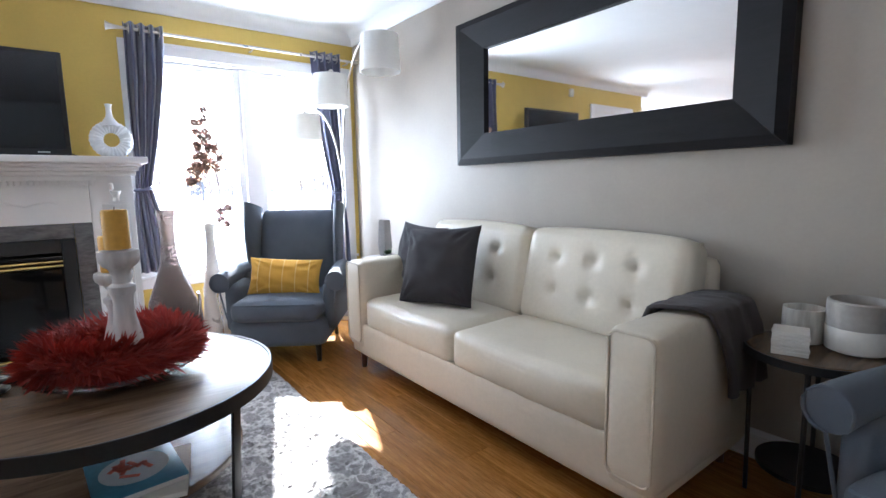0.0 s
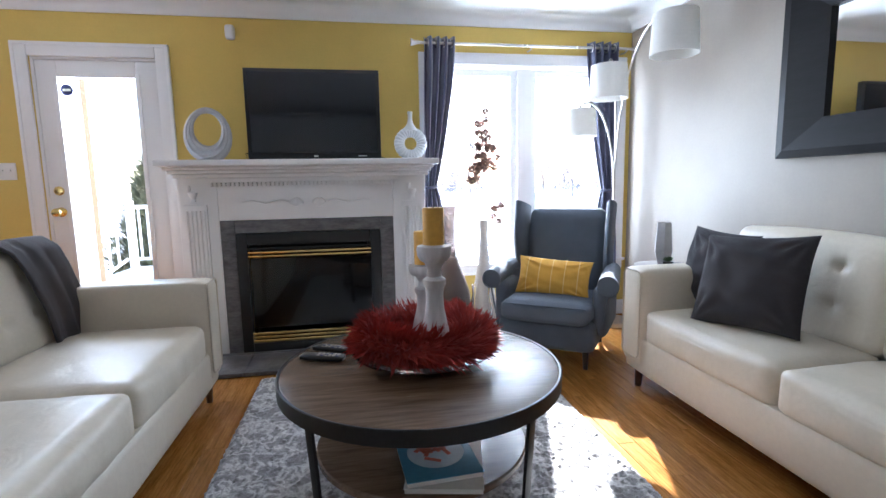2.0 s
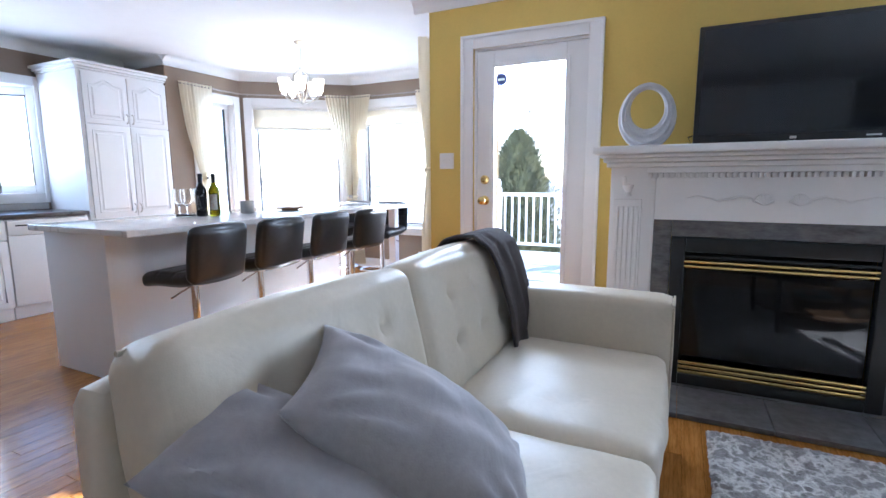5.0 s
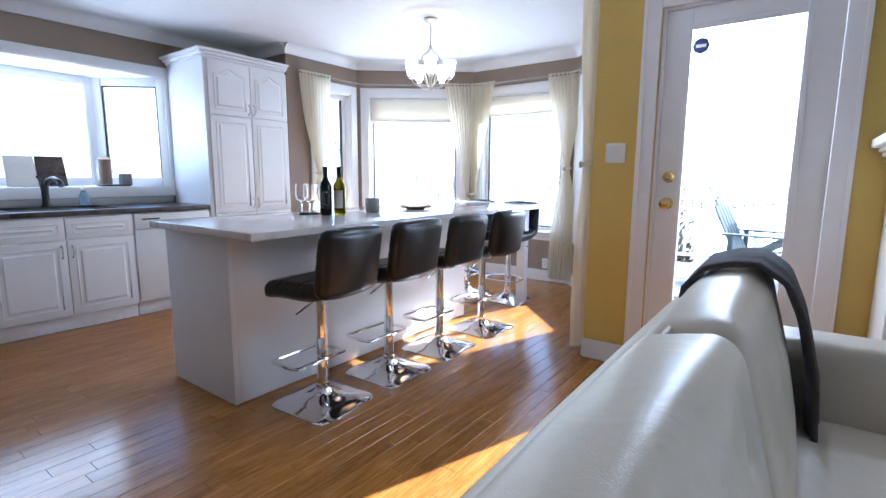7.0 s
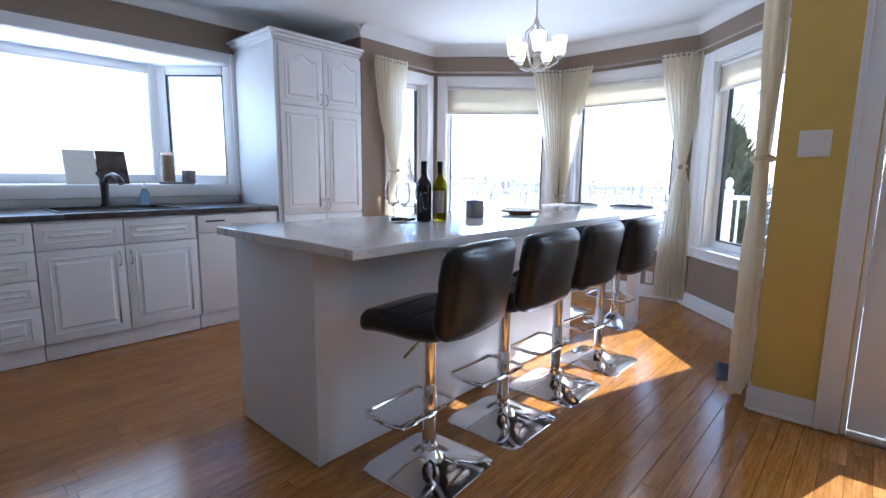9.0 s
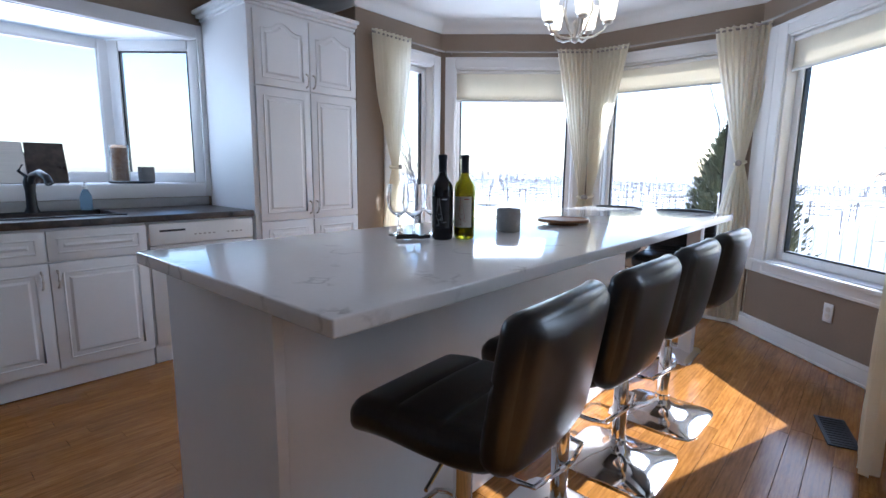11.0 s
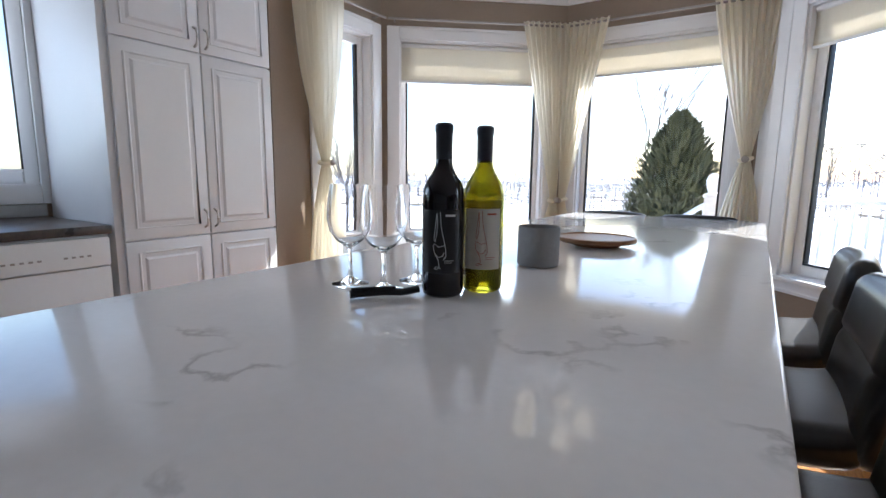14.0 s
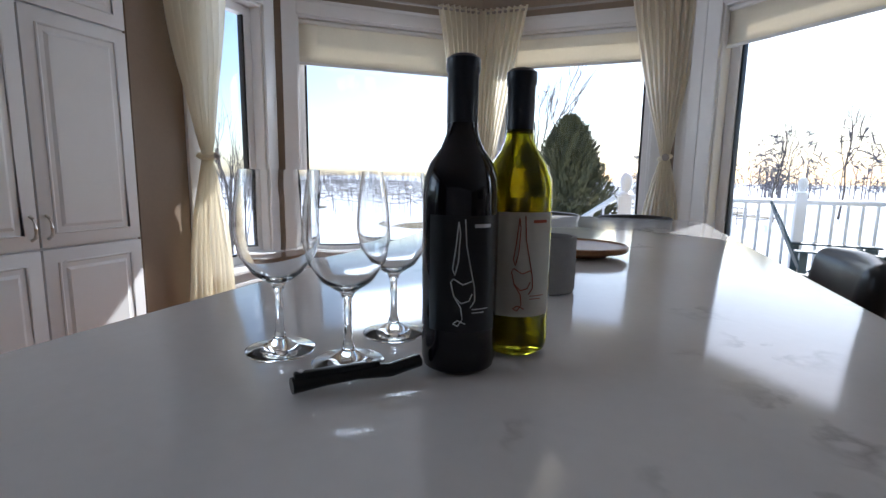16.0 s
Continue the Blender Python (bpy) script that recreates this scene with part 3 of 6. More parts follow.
for p, q in zip(K, K[1:]):
    m, n = along(p, q)
    s = Mesh()
    w = 0.075
    for a, b, z0, z1 in ((0, w, 1.06, 2.07), (n - w, n, 1.06, 2.07), (w, n - w, 1.06, 1.06 + w), (w, n - w, 2.07 - w, 2.07)):
        s.box(a, b, 0.0, 0.05, z0, z1, 0.006, m=m)
        s.box(a + (0.01 if a else 0), b, -0.012, 0.0, z0 + 0.012, z1 - 0.012, 0.004, m=m)
    s.made("sash", WHITE, kt)
    if n < 1:
        s = Mesh()
        for a, b, z0, z1 in ((w, w + 0.012, 1.06 + w, 2.07 - w), (n - w - 0.012, n - w, 1.06 + w, 2.07 - w), (w + 0.013, n - w - 0.013, 2.058 - w, 2.07 - w)):
            s.box(a, b, 0.005, 0.03, z0, z1, 0.001, m=m)
        s.made("gasket", BLACKPL, kt)
    g = Mesh().box(w - 0.005, n - w + 0.005, 0.02, 0.026, 1.055 + w, 2.075 - w, 0, m=m).made("pane", PANE, kt, smooth=False)
    g.visible_shadow = False

# glazed deck door
dt = thing("door_1", pose(0, 0, 0), "white glazed deck door, closed, with brass lockset", "door", kind="structure")
c = Mesh()
for x0, x1, z0, z1 in ((-2.417, -2.325, 0.004, 2.18), (-1.52, -1.428, 0.004, 2.18), (-2.324, -1.521, 2.088, 2.18)):
    c.box(x0, x1, Y0 - 0.022, Y0 - 0.001, z0, z1, 0.006)
    if x1 - x0 < 0.2:
        o = x0 if x0 < -2 else x1 - 0.022
        c.box(o, o + 0.022, Y0 - 0.032, Y0 - 0.021, z0, z1, 0.005)
    else:
        c.box(x0 - 0.09, x1 + 0.09, Y0 - 0.032, Y0 - 0.0225, z1 - 0.022, z1, 0.005)
c.box(-2.319, -2.300, Y0, Y0 + 0.148, 0.004, 2.089, 0.002).box(-1.519, -1.501, Y0, Y0 + 0.148, 0.004, 2.089, 0.002).box(-2.3, -1.519, Y0, Y0 + 0.148, 2.07, 2.089, 0.002)
c.made("frame", WHITE, dt)
c = Mesh()
for x0, x1, z0, z1 in ((-2.298, -2.17, 0.03, 2.068), (-1.665, -1.521, 0.03, 2.068), (-2.169, -1.666, 0.03, 0.3), (-2.169, -1.666, 1.955, 2.068)):
    c.box(x0, x1, Y0 + 0.01, Y0 + 0.054, z0, z1, 0.002)
for x0, x1, z0, z1 in ((-2.195, -2.165, 0.275, 1.98), (-1.67, -1.64, 0.275, 1.98), (-2.164, -1.671, 0.275, 0.305), (-2.164, -1.671, 1.95, 1.98)):
    c.box(x0, x1, Y0 - 0.002, Y0 + 0.0095, z0, z1, 0.004)
c.made("panel", WHITE, dt)
g = Mesh().box(-2.172, -1.663, Y0 + 0.03, Y0 + 0.036, 0.297, 1.958, 0).made("pane", PANE, dt, smooth=False)
g.visible_shadow = False
c = Mesh().box(-2.3, -1.52, Y0 - 0.03, Y0 + 0.148, 0.003, 0.022, 0.004).made("threshold", NICKEL, dt)
for z in (0.25, 1.15, 1.85):
    Mesh().lathe([(0.008, 0), (0.008, 0.09)], -1.512, Y0 - 0.002, z, 10).made("hinge", NICKEL, dt)
rx = Matrix.Translation((-2.235, Y0 + 0.008, 1.02)) @ Matrix.Rotation(radians(90), 4, "X")
k = Mesh().lathe([(0.034, 0), (0.034, 0.008), (0.014, 0.012), (0.013, 0.04), (0.022, 0.048), (0.03, 0.062), (0.027, 0.08), (0.012, 0.086)], n=24, m=rx)
k.made("knob", BRASS, dt, label="brass door knob")
Mesh().lathe([(0.032, 0), (0.032, 0.01), (0.022, 0.018), (0.02, 0.024), (0.006, 0.026)], n=24, m=Matrix.Translation((0, 0, 0.15)) @ rx).made("deadbolt", BRASS, dt)
s = thing("window_sticker", Matrix.Translation((-2.125, Y0 + 0.027, 1.87)) @ Matrix.Rotation(radians(90), 4, "X"), "small blue octagonal sticker on the door glass", "sticker")
Mesh().lathe([(0.042, 0), (0.042, 0.0015)], n=8).made("disc", STICKER, s)
Mesh().box(-0.025, 0.025, -0.008, 0.008, 0.002, 0.003, 0).made("band", PLASTICW, s)

# white siding outside the bay
for p, q, parts in ((PE, (-2.68, Y0 + 0.152), ((0, 0.91, -1.1, 2.6),)), (PD, PE, ((0, 1.32, -1.1, 0.54), (0, 0.27, 0.54, 2.12), (1.24, 1.32, 0.54, 2.12), (0, 1.32, 2.12, 2.6)))):
    m, n = along(p, q)
    sd = thing("siding_%d" % len(parts), m, "white horizontal siding on the bay exterior", "siding", kind="structure")
    off = 0.122 if len(parts) == 1 else 0.152
    for s0, s1, z0, z1 in parts:
        k = max(1, int((z1 - z0) / 0.12))
        for i in range(k):
            Mesh().box(s0, s1, off, off + 0.012, z0 + (z1 - z0) * i / k, z0 + (z1 - z0) * (i + 1) / k - 0.003, 0.004, 1).made("board", RAILW, sd)

# outside: ground, deck, trees
def yard(u, v):
    x, y = -300 + 600 * u ** 1, 4 + 600 * v ** 2.5
    return (x, y, -1.15 + 0.15 * noise.noise(Vector((x * 0.05, y * 0.05, 0))))


Mesh().sheet(yard, 120, 60).made("ground", SNOW, label="snow-covered lawn and fields", category="ground", kind="structure")
Mesh().box(-300, 300, -300, 4.0, -1.4, -1.2, 0).made("ground", SNOW, label="snow-covered ground round the house", category="ground", kind="structure")
p = Mesh()
rnd = random.Random(5)
for i in range(70):
    x, y = rnd.uniform(-60, 6), rnd.uniform(13, 70)
    r = rnd.uniform(0.4, 2.0)
    p.lathe([(r, 0), (r * 0.6, 0.03), (0.05, 0.05)], x, y, -1.13, 12, wob=lambda a, h, i=i: 1 + 0.4 * noise.noise(Vector((math.cos(a) * 2, math.sin(a) * 2, i))))
p.made("grass_patches", SOIL, label="dead grass showing through the snow", category="grass", kind="stuff")
p = Mesh()
for i in range(34):
    y = 26 + i * 2.4
    for k in range(46):
        x = -75 + k * 1.7 + rnd.uniform(-0.2, 0.2)
        h = rnd.uniform(0.8, 1.25)
        p.tube([(x, y, -1.2), (x + rnd.uniform(-0.05, 0.05), y, -1.1 + h)], 0.024, 4)
        p.tube([(x - 0.85, y, -0.35 + rnd.uniform(-0.1, 0.1)), (x, y, -0.3 + rnd.uniform(-0.15, 0.15)), (x + 0.85, y, -0.35)], 0.022, 3)
p.made("vineyard_rows", VINE, label="rows of bare vines in the snow", category="vines", kind="stuff")


def woods(x0, x1, y, h, n, seed, name="far_woods"):
    r = random.Random(seed)
    w = Mesh()
    for i in range(n):
        x, yy = r.uniform(x0, x1), y + r.uniform(-6, 12)
        hh = h * r.uniform(0.5, 1.15)
        w.tube([(x, yy, -1.3), (x, yy, -1 + hh * 0.5)], 0.07, 4)
        for k in range(44):
            a, zz = r.uniform(0, 6.3), r.uniform(0.15, 1)
            rr = hh * 0.32 * math.sin(min(1, zz * 0.9 + 0.15) * 3) * r.uniform(0.2, 1)
            c = Vector((x + rr * math.cos(a), yy + rr * math.sin(a), -1.1 + hh * zz))
            d = Vector((r.uniform(-1, 1), r.uniform(-1, 1), r.uniform(-0.3, 1))) * hh * 0.13
            e = Vector((r.uniform(-1, 1), r.uniform(-1, 1), r.uniform(-1, 1))) * hh * 0.012
            w.bm.faces.new([w.bm.verts.new(c + s) for s in (d, e, -d, -e)])
    return w.made(name, WOODS, smooth=False, label="distant bare winter trees", category="woods", kind="stuff")


woods(-200, 200, 170, 3.2, 620, 1)
woods(-2, 75, 85, 8.5, 170, 2)
woods(-190, -60, 120, 2.6, 220, 3)


def bare_tree(x, y, h, seed):
    r = random.Random(seed)
    t = Mesh()

    def limb(p, d, ln, rad, depth):
        q = p + d * ln
        mid = p + d * ln * 0.5 + Vector((r.uniform(-1, 1), r.uniform(-1, 1), 0)) * ln * 0.06
        t.tube([p, mid, q], rad, 5, rad * 0.55)
        if depth:
            for _ in range(4 if depth > 1 else 3):
                nd = (d + Vector((r.uniform(-0.5, 0.5), r.uniform(-0.5, 0.5), r.uniform(0.0, 0.7)))).normalized()
                limb(p + d * ln * r.uniform(0.45, 1), nd, ln * r.uniform(0.5, 0.75), rad * 0.5, depth - 1)

    limb(Vector((0, 0, 0)), Vector((0, 0, 1)), h * 0.4, h * 0.009, 4)
    o = t.made("bare_tree", BARK, label="leafless winter tree in the snow", category="tree", group="bare trees")
    o.location = (x, y, -1.2)


for i, (x, y, h) in enumerate(((-6.6, 19.5, 7.6), (4, 34, 8), (9, 40, 9), (-10.3, 9.4, 4.6), (0.5, 45, 8), (14, 36, 7))):
    bare_tree(x, y, h, i)


def evergreen(x, y, h, rad, seed):
    r = random.Random(seed)
    t = thing("evergreen_tree", pose(x, y, -1.2), "dense conical evergreen with yellowed sides in snow", "tree")
    Mesh().tube([(0, 0, 0), (0, 0, h * 0.95)], 0.09, 8, 0.01).made("trunk", BARK, t)
    Mesh().lathe([(0.3, 0.1)] + [(rad * 0.52 * (1 - k / 12) ** 0.62 + 0.02, 0.2 + (h - 0.5) * k / 12) for k in range(13)], n=20, wob=lambda a, q: 1 + 0.25 * noise.noise(Vector((math.cos(a) * 2, math.sin(a) * 2, q * 2)))).made("inner_foliage", FIR, t)
    f = Mesh()
    for i in range(15000):
        z = r.random() ** 1.35
        a = r.uniform(0, 2 * math.pi)
        lump = 1 + 0.32 * noise.noise(Vector((math.cos(a) * 2.8, math.sin(a) * 2.8, z * 9 + seed)))
        rr = rad * lump * (1 - z) ** 0.62 * r.uniform(0.68, 1.05) + 0.03
        c = Vector((rr * math.cos(a), rr * math.sin(a), 0.15 + z * (h - 0.2)))
        o = Vector((math.cos(a), math.sin(a), 1.3)).normalized() * r.uniform(0.06, 0.16)
        s = Vector((-math.sin(a) + r.uniform(-0.5, 0.5), math.cos(a) + r.uniform(-0.5, 0.5), r.uniform(-0.4, 0.4))).normalized() * 0.03
        f.bm.faces.new([f.bm.verts.new(c + k) for k in (-o * 0.4, s, o, -s)])
    f.made("foliage", FIR, t, smooth=False)


evergreen(-5.05, 14, 3.7, 1.45, 3)

deck = thing("deck", pose(0, 0, 0), "grey painted wooden deck outside the glazed door", "deck", kind="structure")
for i in range(32):
    y = 4.32 + i * 0.147
    x0 = -2.4 if y < 6.6 else -3.85
    Mesh().box(x0, 3.2, y, y + 0.14, -0.12, -0.085, 0.004, 1).made("plank", DECKW, deck)
Mesh().box(-2.35, 3.1, 4.32, 8.9, -1.3, -0.14, 0).made("base", DECKW, deck, smooth=False)


def railing(p, q, z0=-0.08, drop=0.0, first=True):
    m, n = along(p, q)
    t = thing("deck_railing", m, "white vinyl railing with turned post caps", "railing", group="deck railings")
    sl = lambda s: -drop * s / n
    for zz, hh in ((0.98, 0.05), (0.12, 0.04)):
        Mesh().tube([(0, 0, z0 + zz), (n, 0, z0 + zz + sl(n))], hh * 0.6, 8).made("rail", RAILW, t)
    b = Mesh()
    k = int(n / 0.125)
    for i in range(1, k):
        s = n * i / k
        b.box(s - 0.013, s + 0.013, -0.013, 0.013, z0 + 0.12 + sl(s), z0 + 0.97 + sl(s), 0)
    b.made("balusters", RAILW, t, kind="stuff")
    for s in (0, n) if first else (n,):
        Mesh().box(s - 0.05, s + 0.05, -0.05, 0.05, z0 + sl(s) - 0.02, z0 + 1.06 + sl(s), 0.006).lathe([(0.065, 1.06), (0.065, 1.08), (0.03, 1.1), (0.045, 1.15), (0.05, 1.19), (0.035, 1.23), (0.008, 1.25)], s, 0, z0 + sl(s), 12).made("post", RAILW, t)


railing((-3.85, 9.0), (-2.05, 9.0))
railing((-2.0, 9.0), (0.55, 9.0), first=False)
railing((0.6, 9.0), (3.1, 9.0), first=False)
railing((-3.85, 6.75), (-3.85, 7.7))
railing((-3.95, 9.0), (-5.0, 9.0), drop=0.75, first=False)


def garden_chair(m):
    t = thing("garden_chair", m, "dark slatted garden chair out on the deck", "chair", group="garden chairs")
    for i in range(5):
        x = -0.22 + i * 0.11
        Mesh().box(x - 0.048, x + 0.048, -0.01, 0.01, 0, 0.8 - 0.03 * abs(i - 2) * abs(i - 2), 0.004, m=Matrix.Translation((0, 0.22, 0.28)) @ Matrix.Rotation(radians(-24), 4, "X")).made("backrest", TEAL, t)
    for i in range(5):
        y = -0.32 + i * 0.115
        Mesh().box(-0.27, 0.27, y - 0.05, y + 0.05, 0.36 - i * 0.022, 0.38 - i * 0.022, 0.004).made("seat", TEAL, t)
    for s in (-1, 1):
        Mesh().box(s * 0.36 - 0.06, s * 0.36 + 0.06, -0.42, 0.35, 0.56, 0.58, 0.008).made("armrest", TEAL, t)
        Mesh().box(s * 0.3 - 0.015, s * 0.3 + 0.015, -0.38, -0.28, 0, 0.56, 0.004).box(s * 0.27 - 0.012, s * 0.27 + 0.012, -0.3, 0.5, 0.0, 0.09, 0.004, m=Matrix.Translation((0, -0.05, 0.33)) @ Matrix.Rotation(radians(-33), 4, "X")).box(s * 0.33 - 0.012, s * 0.33 + 0.012, 0.24, 0.3, 0.0, 0.56, 0.004).made("leg", TEAL, t)


garden_chair(pose(-1.95, 8.25, -0.085, 0, 0, 80))
garden_chair(pose(-0.6, 7.9, -0.085, 0, 0, 30))


# ---- living room ----
def sofa(m, label, group, L=1.01, D=0.475):
    t = thing("sofa", m, label, "sofa", group)
    o = D - 0.475
    Mesh().soft(-L + 0.02, L - 0.02, -D + 0.015, D - 0.02, 0.1, 0.31, 0.025, 10, 0.004).made("base", LEATHER, t)
    for s in (-1, 1):
        a, b = (-L, -L + 0.185) if s < 0 else (L - 0.185, L)
        Mesh().soft(a, b, -D, D - 0.22, 0.15, 0.685, 0.035, 14, 0.006, wr=0.002).made("armrest", LEATHER, t)
        p = []
        for cx, cz, a0 in ((a + 0.045, 0.22, 180), (b - 0.045, 0.22, 270), (b - 0.045, 0.645, 0), (a + 0.045, 0.645, 90)):
            p += arc((cx, -D + 0.001, cz), 0.032, a0, a0 + 90, 5)
        Mesh().tube(p, 0.005, 8, closed=True).made("piping", PIPING, t)

        def sag(u, p):
            if u.z > 0.5:
                p.z -= 0.012 * math.exp(-((p.x) ** 2 + (p.y + 0.1) ** 2) / 0.06) - 0.004 * noise.noise(p * 9)
            if u.y < -0.5:
                p.y += 0.006 * math.sin(p.x * 40 + 2 * s) * (0.5 + 0.5 * noise.noise(p * 5)) * (1 - abs(u.x))
            return p

        c0, c1 = (-L + 0.19, -0.003) if s < 0 else (0.003, L - 0.19)
        Mesh().soft(c0, c1, -D + 0.02, 0.22 + o, 0.285, 0.47, 0.04, 20, 0.022, sag, wr=0.003).made("seat_cushion", LEATHER, t)

        def tuft(u, p):
            if u.y < -0.2:
                for i in (-0.5, 0, 0.5):
                    for j in (-0.28, 0.42):
                        d2 = ((u.x - i) * 0.4) ** 2 + ((u.z - j) * 0.23) ** 2
                        p.y += 0.026 * math.exp(-d2 / 0.0007) + 0.004 * math.exp(-((u.x - i) * 0.4) ** 2 / 0.0004) * (1 - abs(u.z))
            return p

        back = Matrix.Translation((0, 0.21 + o, 0.44)) @ Matrix.Rotation(radians(-13), 4, "X")
        Mesh().soft(c0, c1, -0.06, 0.12, 0.0, 0.48, 0.05, 30, 0.02, tuft, m=back, wr=0.002).made("back_cushion", LEATHER, t)
        for y in (-D + 0.06, D - 0.1):
            x = s * (L - 0.1)
            Mesh().tube([(x, y, 0.14), (x + s * 0.01, y, 0.0)], 0.026, 10, 0.016).made("leg", LEGWOOD, t)
    Mesh().soft(-L + 0.16, L - 0.16, 0.24, 0.36, 0.2, 0.83, 0.05, 14, 0.012, m=Matrix.Translation((0, 0.07 + o, 0.03)) @ Matrix.Rotation(radians(-4), 4, "X")).made("backrest", LEATHER, t)
    Mesh().tube([(-L + 0.2, 0.38 + o, 0.885), (L - 0.2, 0.38 + o, 0.885)], 0.006, 8).made("seam", PIPING, t)
    return t


sofa(pose(1.725, 1.74, 0, 0, 0, -90), "cream leather sofa with tufted back along the taupe wall", "cream sofas", 1.03, 0.39)
sofa(pose(-1.41, 2.05, 0, 0, 0, 90), "cream leather sofa with tufted back facing the table", "cream sofas")


def pillow(m, name, label, material, w=0.46, h=0.46, d=0.15, seed=0):
    t = Mesh()

    def f(side):
        def g(u, v):
            x, y = 2 * u - 1, 2 * v - 1
            ex = 1 - 0.07 * (1 - y * y) * abs(x) ** 3
            ey = 1 - 0.07 * (1 - x * x) * abs(y) ** 3
            th = d / 2 * ((1 - x * x) * (1 - y * y)) ** 0.5
            w1 = 0.012 * noise.noise(Vector((x * 2.5 + seed, y * 2.5, side))) * (1 - x ** 4) * (1 - y ** 4)
            fold = 0.012 * math.sin(9 * (x * 0.6 + y) + 3 * noise.noise(Vector((x * 2, y * 2, seed)))) * (1 - x * x) * (1 - y * y) * (abs(x) + abs(y)) * 0.6
            rad = math.hypot(1 - abs(x), 1 - abs(y))
            ang = math.atan2(1 - abs(y), 1 - abs(x) + 1e-6)
            fold += 0.007 * math.sin(ang * 13 + seed + 2 * side) * math.exp(-((rad - 0.45) / 0.3) ** 2) * min(1, 4 * (1 - abs(x))) * min(1, 4 * (1 - abs(y)))
            return (x * ex * w / 2, side * th + w1 * side + fold, y * ey * h / 2)
        return g

    t.sheet(f(-1), 48, 48).sheet(f(1), 48, 48)
    bmesh.ops.remove_doubles(t.bm, verts=t.bm.verts, dist=0.0005)
    o = t.made(name, material, label=label, category="pillow", group="throw pillows")
    o.matrix_world = m
    return o


pillow(pose(1.73, 2.52, 0.69, -14, 3, -84), "throw_pillow", "charcoal square throw pillow on the cream sofa", DARKCLOTH, 0.42, 0.42, seed=1)
pillow(pose(1.62, 2.17, 0.69, -22, -4, -72), "throw_pillow", "charcoal square throw pillow leaning on another pillow", DARKCLOTH, 0.5, 0.46, seed=2)


def leaning(x, y, z, rise):
    """Pose of a cushion that slopes from the sofa's back down to its seat."""
    a = Vector((0.68, 0.43, -0.6)).normalized()
    n = a.cross(Vector(rise)).normalized()
    c = n.cross(a)
    return Matrix(((a.x, -n.x, -c.x, x), (a.y, -n.y, -c.y, y), (a.z, -n.z, -c.z, z), (0, 0, 0, 1)))


pillow(leaning(-1.39, 1.585, 0.66, (-0.555, 0.777, 0.296)), "throw_pillow", "light grey satin throw pillow tilted on the sofa", LIGHTCLOTH, 0.56, 0.32, 0.22, seed=3)
pillow(leaning(-1.5, 1.395, 0.61, (-0.43, 0.85, 0.31)), "throw_pillow", "light grey satin throw pillow leaning on the back", LIGHTCLOTH, 0.56, 0.28, 0.22, seed=4)


def throw(name, path, width, label, m, sway=0.02, skew=0.0):
    """Cloth laid over a run of points in the local xz plane."""
    pts = [Vector(p) for p in path]
    ln = [0]
    for a, b in zip(pts, pts[1:]):
        ln.append(ln[-1] + (b - a).length)

    def at(s):
        s *= ln[-1]
        for i in range(len(pts) - 1):
            if s <= ln[i + 1] + 1e-9:
                return pts[i].lerp(pts[i + 1], (s - ln[i]) / (ln[i + 1] - ln[i]))
        return pts[-1]

    def f(u, v):
        p = at(v)
        hang = abs(v - 0.45) * 2
        wv = (u - 0.5) * width * (1 - 0.12 * hang)
        n = sway * math.sin(u * 15 + 2 * noise.noise(Vector((u * 3, v * 3, 1)))) * hang + 0.01 * noise.noise(Vector((u * 5, v * 5, 7)))
        return (p.x + n * (1 if v > 0.5 else -1), wv + skew * (v - 0.5) + 0.02 * noise.noise(Vector((v * 4, 0, u))), p.z + 0.006 * noise.noise(Vector((u * 9, v * 9, 3))))

    o = Mesh().sheet(f, 36, 60).made(name, KNIT, thick=0.014, label=label, category="blanket", group="throw blankets")
    o.matrix_world = m


throw("throw_blanket", [(-0.14, 0, 0.5), (-0.125, 0, 0.62), (-0.1, 0, 0.7), (-0.05, 0, 0.715), (0.05, 0, 0.715), (0.1, 0, 0.7), (0.122, 0, 0.62), (0.135, 0, 0.4)], 0.34, "dark grey knitted throw over the sofa arm", pose(1.8, 0.803, 0, 0, 0, -90), 0.012, 0.16)
throw("throw_blanket", [(-0.03, 0, 0.44), (-0.02, 0, 0.62), (0.02, 0, 0.8), (0.06, 0, 0.9), (0.12, 0, 0.945), (0.18, 0, 0.945), (0.25, 0, 0.925), (0.29, 0, 0.87), (0.295, 0, 0.55), (0.3, 0, 0.3)], 0.34, "dark grey knitted throw over the sofa back", pose(-1.56, 2.72, 0, 0, 0, 180), 0.012, 0.2)


